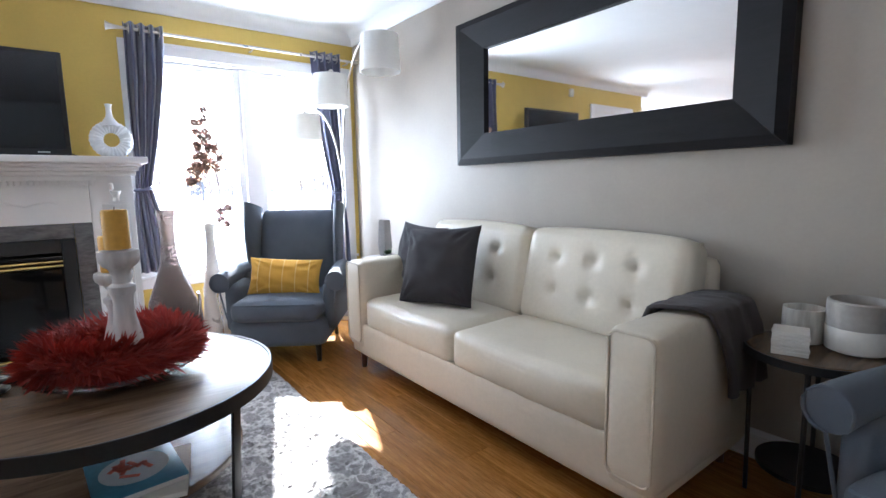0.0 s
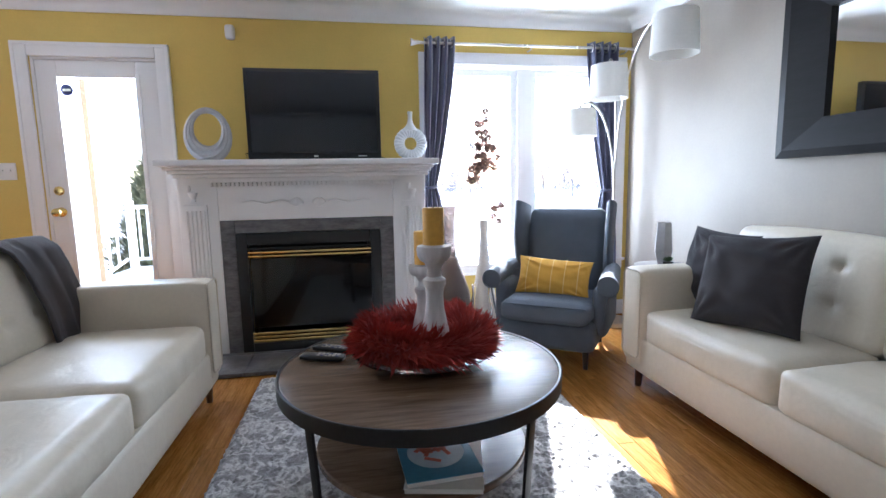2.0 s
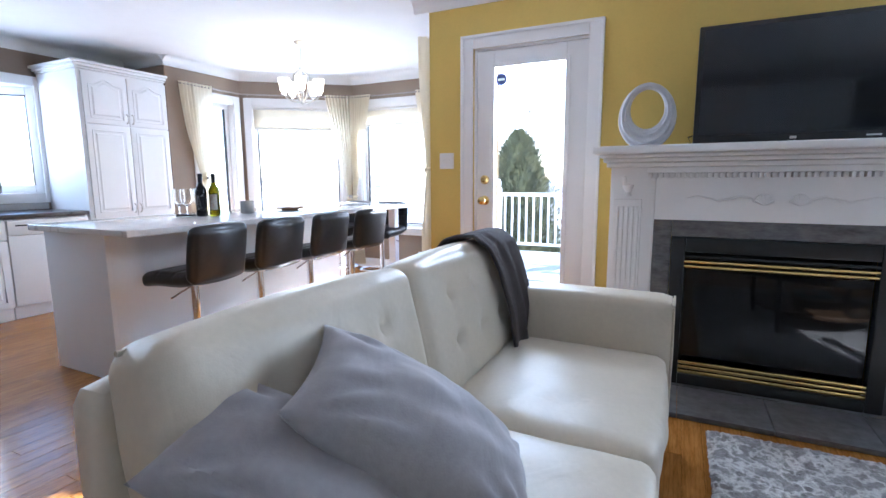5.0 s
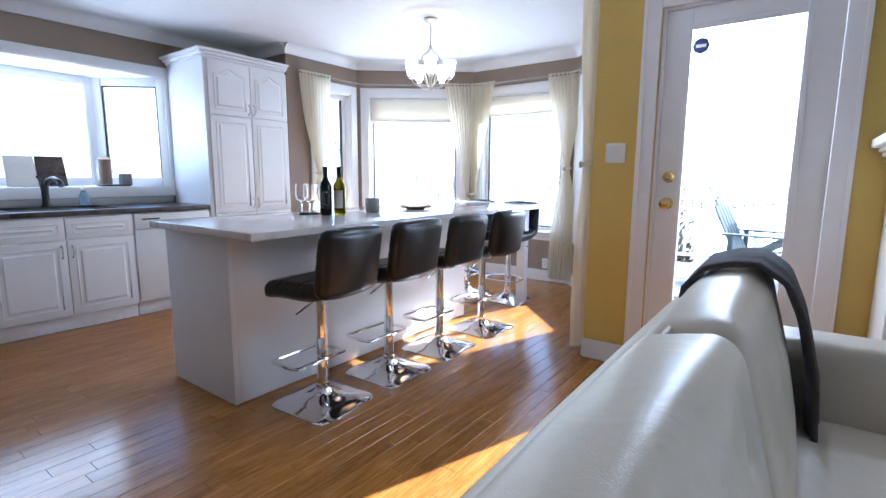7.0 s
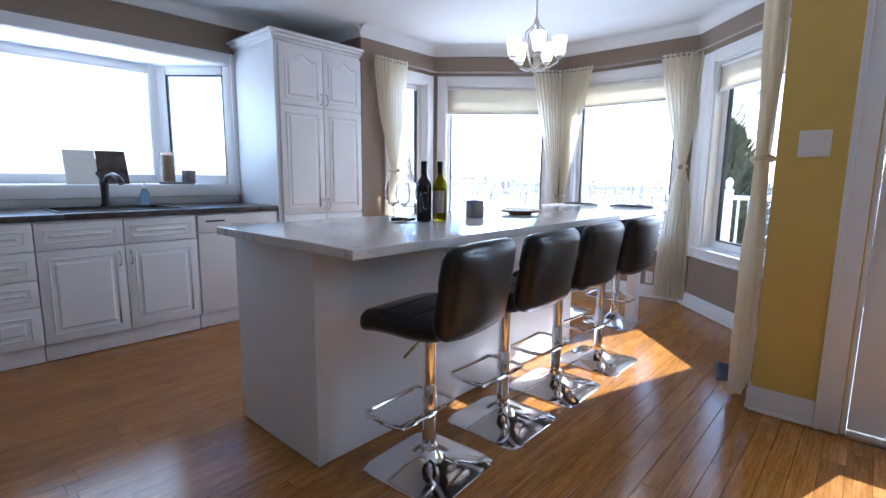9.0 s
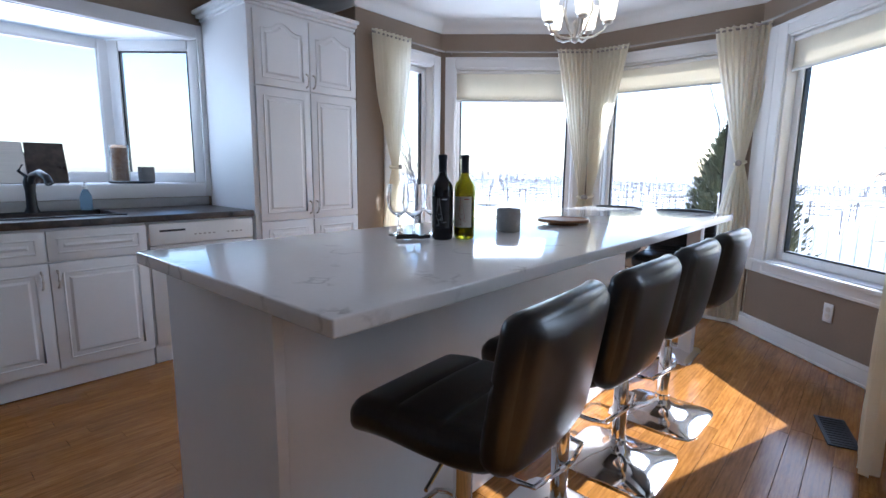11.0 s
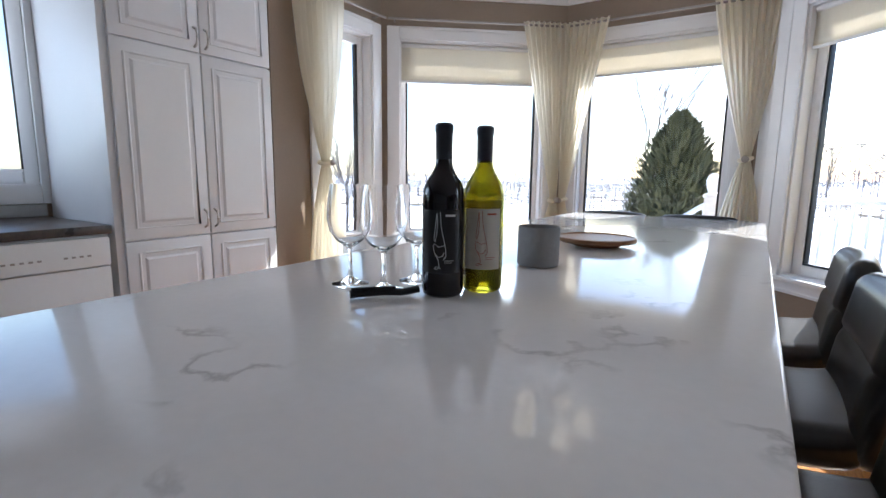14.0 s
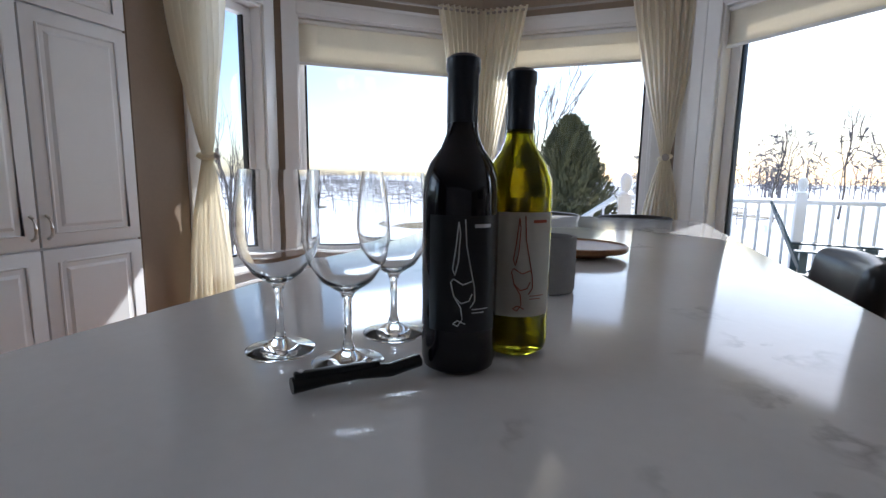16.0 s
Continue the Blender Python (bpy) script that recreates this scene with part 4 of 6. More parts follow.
def wing_chair(m, label):
    t = thing("wing_chair", m, label, "armchair", "grey wing chairs")
    Mesh().soft(-0.33, 0.33, -0.36, 0.3, 0.11, 0.31, 0.05, 12, 0.012).made("base", GREYCLOTH, t)
    Mesh().soft(-0.3, 0.3, -0.4, 0.2, 0.3, 0.44, 0.05, 16, 0.022, wr=0.004).made("seat_cushion", GREYCLOTH, t)
    bk = Matrix.Translation((0, 0.2, 0.3)) @ Matrix.Rotation(radians(-13), 4, "X")
    Mesh().soft(-0.29, 0.29, -0.03, 0.1, 0.0, 0.74, 0.05, 16, 0.02, lambda u, p: p + Vector((0, 0, 0.02 * (u.x * u.x) if u.z > 0.5 else 0)), m=bk).made("backrest", GREYCLOTH, t)
    for s in (-1, 1):
        w = Mesh()

        def wing(u, v, s=s):
            z = 0.02 + 0.76 * v
            reach = 0.27 - 0.02 * v if v < 0.3 else 0.1 + 0.13 * math.sin(min(1, (v - 0.3) / 0.55) * math.pi * 0.62)
            a = u * 2 * math.pi
            return (s * (0.31 + 0.035 * math.cos(a) + 0.02 * v + 0.02 * (1 - math.sin(a)) * 0.5), 0.05 - reach * (0.5 - 0.5 * math.sin(a)) + 0.05 * math.sin(a), z)

        w.sheet(wing, 20, 24)
        bmesh.ops.remove_doubles(w.bm, verts=w.bm.verts, dist=0.0005)
        bmesh.ops.holes_fill(w.bm, edges=[e for e in w.bm.edges if e.is_boundary])
        bmesh.ops.transform(w.bm, matrix=bk, verts=w.bm.verts)
        w.made("wing", GREYCLOTH, t)
        a = Mesh()
        a.soft(s * 0.345 - 0.05, s * 0.345 + 0.05, -0.25, 0.28, 0.2, 0.54, 0.04, 10, 0.01)
        a.made("armrest", GREYCLOTH, t)
        a = Mesh()
        a.tube([(s * (0.37 + 0.03 * (1 - i / 12)), -0.28 + 0.5 * i / 12, 0.56 + 0.03 * i / 12 + 0.01 * math.sin(i / 12 * 3.14)) for i in range(13)], 0.07, 16, 0.055)
        a.made("arm_roll", GREYCLOTH, t)
        a = Mesh().tube(arc((s * 0.4, -0.282, 0.56), 0.066, 200 if s > 0 else -20, -90 if s > 0 else 270, 14) + [(s * 0.375, -0.255, 0.3)], 0.006, 6)
        a.made("piping", GREYCLOTH, t)
        for y in (-0.31, 0.27):
            Mesh().tube([(s * 0.27, y, 0.18), (s * 0.275, y + (0.04 if y > 0 else -0.01), 0.0)], 0.025, 10, 0.015).made("leg", DARKWOOD, t)
    Mesh().tube([(-0.28, -0.385, 0.42), (0, -0.41, 0.425), (0.28, -0.385, 0.42)], 0.006, 6).made("piping", GREYCLOTH, t)
    return t


wing_chair(pose(1.18, 3.36, 0, 0, 0, -36) @ Matrix.Scale(0.94, 4), "grey-blue fabric wing chair in the window corner")
wing_chair(pose(1.71, -0.08, 0, 0, 0, -105) @ Matrix.Scale(0.95, 4), "grey-blue fabric wing chair beside the end table")
lp = pillow(pose(1.13, 3.29, 0.53, -18, 3, -36), "lumbar_pillow", "mustard yellow striped lumbar pillow on the wing chair", MUSTARD, 0.5, 0.26, 0.13, seed=6)
for k in range(5):
    x = -0.17 + k * 0.085
    Mesh().sheet(lambda u, v, x=x: (x + (u - 0.5) * 0.004, -0.065 * ((1 - (x * 4) ** 2) * (1 - (1.9 * v - 0.95) ** 2)) ** 0.5 - 0.012, (1.9 * v - 0.95) * 0.125), 1, 14).made("stripe", MUSTARDLINE, lp, thick=0.002)

# round coffee table
TX, TY, TZ = 0.065, 2.04, 0.48
ct = thing("coffee_table", pose(TX, TY, 0), "round weathered wood coffee table with black steel band", "table")
Mesh().lathe([(0.05, TZ - 0.045), (0.522, TZ - 0.045), (0.522, TZ - 0.002), (0.518, TZ), (0.02, TZ)], n=72).made("top", TABLEWOOD, ct)
Mesh().lathe([(0.523, TZ - 0.05), (0.533, TZ - 0.05), (0.533, TZ + 0.001), (0.53, TZ + 0.003), (0.523, TZ + 0.001)], n=72, cap=False).made("band", BLACKMET, ct)
Mesh().lathe([(0.02, 0.155), (0.4, 0.155), (0.405, 0.16), (0.405, 0.18), (0.4, 0.185), (0.02, 0.185)], n=64).made("shelf", TABLEWOOD, ct)
for a in (38, 128, 218, 308):
    c, s = math.cos(radians(a)), math.sin(radians(a))
    Mesh().box(-0.018, 0.018, -0.006, 0.006, 0, 0.455, 0.002, m=Matrix.Translation((0.47 * c, 0.47 * s, 0.0)) @ Matrix.Rotation(radians(a + 90), 4, "Z") @ Matrix.Rotation(radians(4), 4, "X")).made("leg", BLACKMET, ct)
for k, (mx, my, rz, mt, lab) in enumerate(((0.115, 1.80, -12, PAPER, "white magazine on the lower table shelf"), (0.085, 1.83, 4, COVER, "blue cookbook with coral print on a magazine"))):
    z = 0.186 + k * 0.022
    b = thing("book", pose(mx, my, z, 0, 0, rz), lab, "book", "books on the shelf")
    Mesh().box(-0.125, 0.125, -0.155, 0.155, 0.002, 0.018, 0.001).made("pages", PAPER, b)
    Mesh().box(-0.128, 0.128, -0.158, 0.158, 0.0181, 0.0205, 0.0006).made("cover", mt, b)
    if k:
        Mesh().lathe([(0.01, 0.0207), (0.1, 0.0207), (0.1, 0.0213), (0.01, 0.0213)], n=32).made("picture", PALEBLUE, b)
        r = random.Random(3)
        for i in range(9):
            x, y = r.uniform(-0.05, 0.05), r.uniform(-0.05, 0.05)
            Mesh().box(-0.03, 0.03, -0.008, 0.008, 0.0214, 0.0222, 0.0003, m=Matrix.Translation((x, y, 0)) @ Matrix.Rotation(r.uniform(0, 3), 4, "Z")).made("picture", CORAL, b)

# wreath, bowl, candles
wc = (0.085, 2.08)
b = Mesh().lathe([(0.1, 0.003), (0.16, 0.0035), (0.25, 0.03), (0.275, 0.045), (0.27, 0.048), (0.245, 0.036), (0.16, 0.01), (0.05, 0.009)], wc[0], wc[1], TZ, 48)
b.made("glass_dish", GLASS, label="shallow clear glass dish under the wreath", category="dish")
wr = thing("feather_wreath", pose(wc[0], wc[1], TZ + 0.09), "red dried feather wreath in a glass dish", "wreath")
Mesh().tube([(0.2 * math.cos(a), 0.2 * math.sin(a), 0) for a in [k * math.pi / 18 for k in range(36)]], 0.055, 8, closed=True).made("ring", DRYRED, wr)
f = Mesh()
r = random.Random(9)
for i in range(3600):
    a, bq = r.uniform(0, 2 * math.pi), r.uniform(-0.5, math.pi + 0.5)
    out = Vector((math.cos(a), math.sin(a), 0))
    nrm = out * math.cos(bq) + Vector((0, 0, 1)) * math.sin(bq)
    base = out * 0.2 + nrm * 0.045
    tan = Vector((-math.sin(a), math.cos(a), 0))
    d = (nrm * r.uniform(0.5, 1.2) + tan * r.uniform(0.2, 1.0) + out * 0.35 + Vector((r.uniform(-0.3, 0.3), r.uniform(-0.3, 0.3), r.uniform(-0.3, 0.3)))).normalized()
    ln = r.uniform(0.04, 0.088)
    sd = d.cross(nrm + Vector((0.1, 0.2, 0.05))).normalized() * r.uniform(0.003, 0.006)
    q = [base, base + d * ln * 0.5 + sd + nrm * 0.004, base + d * ln + Vector((0, 0, r.uniform(-0.015, 0.01))), base + d * ln * 0.5 - sd]
    f.bm.faces.new([f.bm.verts.new(p) for p in q])
f.made("feathers", DRYRED, wr, smooth=False, kind="stuff")


def candlestick(x, y, h):
    t = thing("candlestick", pose(x, y, TZ + 0.012), "whitewashed wooden candlestick with mustard pillar candle", "candlestick", "candlesticks")
    k = h / 0.46
    Mesh().lathe([(0.05, 0.0), (0.056, 0.03 * k), (0.057, 0.09 * k), (0.047, 0.16 * k), (0.033, 0.23 * k), (0.03, 0.28 * k), (0.034, 0.305 * k), (0.04, 0.315 * k), (0.04, 0.335 * k), (0.026, 0.345 * k), (0.024, 0.37 * k), (0.035, 0.395 * k), (0.05, 0.405 * k), (0.059, 0.42 * k), (0.062, 0.44 * k), (0.06, 0.455 * k), (0.02, 0.456 * k)], n=32).made("stem", WASHED, t)
    Mesh().lathe([(0.03, h), (0.038, h), (0.0385, h + 0.125), (0.035, h + 0.13), (0.006, h + 0.126)], n=28).made("candle", CANDLE, t)
    Mesh().tube([(0, 0, h + 0.125), (0.002, 0, h + 0.14)], 0.0015, 6).made("wick", BLACKPL, t)


candlestick(0.11, 1.93, 0.46)
candlestick(0.1, 2.13, 0.36)


def remote(x, y, rz, n):
    t = thing("remote_control", pose(x, y, TZ + 0.004, 0, 0, rz), "black remote control on the coffee table", "remote", "remotes")
    Mesh().soft(-0.024, 0.024, -0.09, 0.09, 0, 0.02, 0.008, 6, 0.001).made("body", BLACKPL, t)
    for i in range(n):
        for j in range(3):
            Mesh().box(-0.016 + j * 0.012, -0.008 + j * 0.012, -0.07 + i * 0.016, -0.06 + i * 0.016, 0.0195, 0.0225, 0.001, 1).made("button", GREYGLAZE if (i + j) % 4 else STICKER, t)


remote(-0.27, 2.24, 62, 8)
remote(-0.31, 2.15, 70, 6)

# rug
def rug(u, v):
    x, y = -0.77 + 1.68 * u, 0.75 + 2.47 * v
    e = min(u, 1 - u) * 1.68, min(v, 1 - v) * 2.47
    edge = min(1, min(e) / 0.02)
    j = 0.006 * noise.noise(Vector((x * 45, y * 45, 2)))
    return (x + j, y + 0.006 * noise.noise(Vector((y * 45, x * 45, 5))), 0.006 + 0.016 * edge + 0.011 * noise.noise(Vector((x * 60, y * 60, 0))))


Mesh().sheet(rug, 200, 280).made("rug", RUG, label="grey and white shag rug with cell pattern", category="rug")

# fireplace
fp = thing("fireplace", pose(0, 0, 0), "white carved fireplace mantel with slate surround", "fireplace")
c = Mesh()
FL, FR, FY = -1.30, 0.325, 3.69
c.box(FL, -1.065, FY, Y0 - 0.001, 0.03, 1.25, 0.004).box(0.095, FR, FY, Y0 - 0.001, 0.03, 1.25, 0.004).box(-1.064, 0.094, FY, Y0 - 0.001, 0.951, 1.25, 0.004)
c.made("mantel", WHITE, fp)
for x0, x1 in ((-1.285, -1.12), (0.145, 0.31)):
    c = Mesh().box(x0, x1, FY - 0.03, FY - 0.001, 0.03, 0.17, 0.005).box(x0 + 0.01, x1 - 0.01, FY - 0.022, FY - 0.001, 0.171, 1.06, 0.004)
    for k in range(5):
        xx = x0 + 0.03 + k * (x1 - x0 - 0.06) / 4
        c.tube([(xx, FY - 0.021, 0.2), (xx, FY - 0.021, 1.02)], 0.009, 8)
    c.made("pilaster", WHITE, fp)
    c = Mesh().box(x0 - 0.008, x1 + 0.008, FY - 0.042, FY - 0.001, 1.061, 1.235, 0.006)
    xm = (x0 + x1) / 2
    for k in range(5):
        a = radians(50 + k * 20)
        c.soft(xm + 0.03 * math.cos(a) - 0.011, xm + 0.03 * math.cos(a) + 0.011, FY - 0.056, FY - 0.04, 1.14 + 0.03 * math.sin(a) - 0.015, 1.14 + 0.03 * math.sin(a) + 0.025, 0.01, 3, 0)
    c.lathe([(0.02, 0), (0.014, 0.02), (0.026, 0.045), (0.03, 0.06), (0.01, 0.062)], xm, FY - 0.046, 1.08, 14)
    c.made("capital", WHITE, fp)
c = Mesh()
for z0, z1, o in ((1.236, 1.262, 0.05), (1.2625, 1.285, 0.085), (1.2855, 1.305, 0.12), (1.3055, 1.345, 0.185)):
    c.box(FL - o * 0.42, FR + o * 0.42, FY - o, Y0 - 0.001, z0, z1, 0.008, 3)
c.made("shelf", WHITE, fp)
Mesh().box(-1.11, 0.135, FY - 0.03, FY - 0.001, 1.205, 1.235, 0.004).made("molding", WHITE, fp)
for k in range(44):
    x = -1.1 + k * 0.028
    Mesh().box(x, x + 0.016, FY - 0.042, FY - 0.001, 1.178, 1.204, 0.002, 1).made("dentil", WHITE, fp)
c = Mesh()
for sx, x in ((-1, -0.485 - 0.075), (1, -0.485 + 0.075)):
    for k in range(9):
        a = radians(20 + k * 17.5)
        p = Vector((x + 0.045 * math.cos(a), 0, 1.045 + 0.05 * math.sin(a)))
        c.tube([(x, FY - 0.004, 1.04), (p.x, FY - 0.012, p.z)], 0.006, 6, 0.011)
    c.tube([(x + sx * (0.05 + 0.05 * k), FY - 0.004, 1.07 + 0.012 * math.sin(k * 1.6)) for k in range(7)], 0.009, 6, 0.004)
c.made("carving", WHITE, fp)
for x0, x1, z0, z1 in ((-1.064, -0.972, 0.03, 0.95), (0.002, 0.094, 0.03, 0.95), (-0.971, 0.001, 0.862, 0.95)):
    Mesh().box(x0, x1, FY + 0.006, FY + 0.05, z0, z1, 0.002).made("tile", SLATE, fp)
for k in range(4):
    Mesh().box(-1.3 + k * 0.407, -1.3 + k * 0.407 + 0.404, 3.30, FY - 0.031, 0.002, 0.028, 0.003).made("hearth_tile", SLATE, fp)
Mesh().box(-1.3, 0.33, FY - 0.03, Y0 - 0.001, 0.002, 0.0295, 0.001).made("hearth", SLATE, fp)
c = Mesh()
for x0, x1, z0, z1 in ((-0.97, -0.9, 0.031, 0.86), (-0.07, 0.0, 0.031, 0.86), (-0.899, -0.071, 0.78, 0.86), (-0.899, -0.071, 0.031, 0.09)):
    c.box(x0, x1, FY - 0.006, FY + 0.06, z0, z1, 0.006)
c.made("firebox_frame", FIREBLACK, fp)
Mesh().box(-0.9, -0.07, FY + 0.36, FY + 0.38, 0.031, 0.86, 0).box(-0.9, -0.88, FY + 0.06, FY + 0.36, 0.031, 0.86, 0).box(-0.09, -0.07, FY + 0.06, FY + 0.36, 0.031, 0.86, 0).box(-0.88, -0.09, FY + 0.06, FY + 0.36, 0.031, 0.14, 0).box(-0.88, -0.09, FY + 0.06, FY + 0.36, 0.8, 0.86, 0).made("firebox", FIREBLACK, fp, smooth=False)
for k in range(3):
    Mesh().tube([(-0.9, FY + 0.008, 0.70 + k * 0.026), (-0.07, FY + 0.008, 0.70 + k * 0.026)], 0.009, 8).made("louver", BRASS if k < 2 else FIREBLACK, fp)
    Mesh().box(-0.9, -0.07, FY - 0.004, FY + 0.012, 0.096 + k * 0.026, 0.115 + k * 0.026, 0.004).made("louver", BRASS, fp, label="polished brass louver")
Mesh().box(-0.89, -0.08, FY + 0.035, FY + 0.04, 0.19, 0.68, 0).made("pane", mat("firebox_glass", (0.02, 0.02, 0.02), 0.05, trans=0.6, var=0.0, rvar=0.0), fp, smooth=False)
for x0, x1, z in ((-0.75, -0.35, 0.21), (-0.6, -0.2, 0.26), (-0.68, -0.3, 0.31)):
    Mesh().tube([(x0, FY + 0.2, z), ((x0 + x1) / 2, FY + 0.17, z + 0.03), (x1, FY + 0.22, z + 0.01)], 0.04, 10, 0.03).made("log", LOG, fp)

# things on the mantel
tv = thing("television", pose(-0.43, 3.9, 1.346), "black flat-screen television standing on the mantel", "television")
Mesh().box(-0.466, 0.466, 0.0, 0.05, 0.016, 0.645, 0.008).made("frame", BLACKPL, tv)
Mesh().box(-0.44, 0.44, -0.003, -0.0005, 0.06, 0.62, 0.001).made("screen", SCREEN, tv)
Mesh().lathe([(0.2, 0), (0.2, 0.008), (0.14, 0.016), (0.04, 0.018), (0.03, 0.03)], 0, 0.03, 0, 32, m=Matrix.Scale(0.55, 4, (0, 1, 0))).made("stand", BLACKPL, tv)
Mesh().box(-0.015, 0.015, -0.0025, -0.0005, 0.032, 0.046, 0.001).made("badge", NICKEL, tv)
Mesh().box(0.3, 0.36, -0.0025, -0.0005, 0.035, 0.043, 0.001).made("light_bar", INKSIL, tv)
cb = Mesh().tube([(0.35, 0.04, 0.1), (0.47, 0.03, 0.03), (0.52, 0.0, 0.006), (0.6, 0.02, 0.005)], 0.004, 6)
cb.tube([(-0.4, 0.05, 0.09), (-0.49, 0.04, 0.06), (-0.47, 0.02, 0.008), (-0.4, 0.02, 0.005)], 0.004, 6).made("cable", BLACKPL, tv)
v = thing("ring_sculpture", pose(-1.14, 3.86, 1.346), "grey ribbed oval ring sculpture on the mantel", "sculpture")
c = Mesh()


def ring(u, w):
    a, b = 2 * math.pi * u, 2 * math.pi * w
    low = 0.5 - 0.5 * math.sin(a)
    tr = 0.02 + 0.035 * low ** 1.5
    rr = 0.006 * math.sin(w * 2 * math.pi * 9) * low
    R0, R1 = 0.118, 0.148
    return ((R0 + 0 + (tr + rr) * math.cos(b) * 0.9) * math.cos(a) * (1 + 0.05 * low), (tr * 1.1 + rr) * math.sin(b), 0.2 + R1 * math.sin(a) + (tr + rr) * math.cos(b) * math.sin(a) + 0.0)


c.sheet(ring, 60, 54)
bmesh.ops.remove_doubles(c.bm, verts=c.bm.verts, dist=0.0004)
c.made("ring", CERAMIC, v)
Mesh().lathe([(0.06, 0), (0.065, 0.008), (0.05, 0.02), (0.04, 0.03)], n=28).made("base", CERAMIC, v)
v = thing("ring_vase", pose(0.25, 3.86, 1.346), "white ribbed ceramic vase with a round hole", "vase")
c = Mesh()


def donut(u, w):
    a, b = 2 * math.pi * u, 2 * math.pi * w
    tr = 0.038 + 0.002 * math.sin(a * 26)
    return ((0.082 + tr * math.cos(b)) * math.cos(a), (tr * 0.9) * math.sin(b), 0.122 + (0.082 + tr * math.cos(b)) * math.sin(a))


c.sheet(donut, 156, 18)
bmesh.ops.remove_doubles(c.bm, verts=c.bm.verts, dist=0.0003)
c.lathe([(0.06, 0.21), (0.035, 0.245), (0.02, 0.27), (0.016, 0.3), (0.016, 0.33), (0.021, 0.348), (0.014, 0.35)], n=24)
c.lathe([(0.05, 0), (0.052, 0.01), (0.03, 0.02)], n=24)
c.made("body", mat("white_bisque", (0.72, 0.72, 0.72), 0.6, var=0.05), v)

# mirror
mr = thing("wall_mirror", pose(0, 0, 0), "wide mirror in a broad dark wood frame", "mirror")
c = [(2.562, 1.268), (0.668, 1.268), (0.668, 2.155), (2.562, 2.155)]
ci = [(2.312, 1.458), (0.868, 1.458), (0.868, 1.968), (2.312, 1.968)]
for i in range(4):
    j = (i + 1) % 4
    q = Mesh()
    pr = [(2.147, c[i], c[j]), (2.085, c[i], c[j]), (2.072, [(c[i][0] * 0.8 + ci[i][0] * 0.2), (c[i][1] * 0.8 + ci[i][1] * 0.2)], [(c[j][0] * 0.8 + ci[j][0] * 0.2), (c[j][1] * 0.8 + ci[j][1] * 0.2)]), (2.1, ci[i], ci[j]), (2.135, ci[i], ci[j])]
    a = [q.bm.verts.new((x, p[0] - 0.0008 * (1 if i in (1,) else 0), p[1])) for x, p, _ in pr]
    b = [q.bm.verts.new((x, p[0], p[1])) for x, _, p in pr]
    for k in range(4):
        q.bm.faces.new((a[k], a[k + 1], b[k + 1], b[k]))
    q.bm.faces.new(a)
    q.bm.faces.new(b[::-1])
    q.made("frame", BLACKFRAME, mr, smooth=False)
Mesh().box(2.12, 2.126, 0.86, 2.32, 1.45, 1.976, 0).made("glass", MIRROR, mr, smooth=False)

# curtains
def curtain(name, label, material, p, q, tie, z1, z0, wtop, wtie, wbot, ztie, folds, lean=0.0, depth=0.05, rings=0, amp=1.0, side=0.0, group="curtains", toff=0.0, bow=1.7):
    """Hangs along the line p to q; its middle is at the share tie of that line."""
    m, n = along(p, q)
    s0 = n * tie
    t = thing(name, m, label, "curtain", group)

    def f(u, v):
        z = z1 + (z0 - z1) * v
        k = (z1 - z) / (z1 - ztie) if z > ztie else (z - z0) / (ztie - z0)
        k = max(0.0, min(1.0, k))
        if z > ztie:
            w = wtop + (wtie - wtop) * (k ** bow)
            cen = lean * k ** (bow * 0.9)
        else:
            w = wbot + (wtie - wbot) * (k ** 3)
            cen = lean * (0.6 + 0.4 * k)
        ph = folds * 2 * math.pi * u + 0.6 * noise.noise(Vector((u * 4, v * 2, s0)))
        a = depth * (0.35 + 0.65 * w / max(wtop, wbot)) * amp
        return (s0 + cen + (u - 0.5) * w + 0.006 * noise.noise(Vector((u * 6, v * 5, 3))), -0.08 + toff + a * 0.5 * math.sin(ph) + 0.012 * noise.noise(Vector((u * 8, v * 6, s0))), z)

    Mesh().sheet(f, 96, 40).made("cloth", material, t, thick=0.003 if rings else 0.0)
    Mesh().tube([(s0 + lean + (wtie * 0.5 + 0.008) * math.cos(a), -0.08 + toff + 0.045 * math.sin(a), ztie + 0.01 * math.sin(a + 1)) for a in [k * math.pi / 8 for k in range(16)]], 0.013, 8, closed=True).made("tieback", material, t)
    if rings:
        for k in range(rings):
            x = s0 + (k + 0.5) / rings * wtop - wtop / 2
            Mesh().tube([(x, -0.08 + toff + 0.03 * math.cos(a), z1 - 0.045 + 0.03 * math.sin(a)) for a in [j * math.pi / 8 for j in range(16)]], 0.005, 6, closed=True).made("grommet", NICKEL, t)
    else:
        Mesh().lathe([(0.02, 0), (0.022, 0.004), (0.012, 0.01), (0.003, 0.012)], n=16, m=Matrix.Translation((s0 + lean, -0.14 + toff, ztie)) @ Matrix.Rotation(radians(90), 4, "X")).made("button", GREYGLAZE, t)


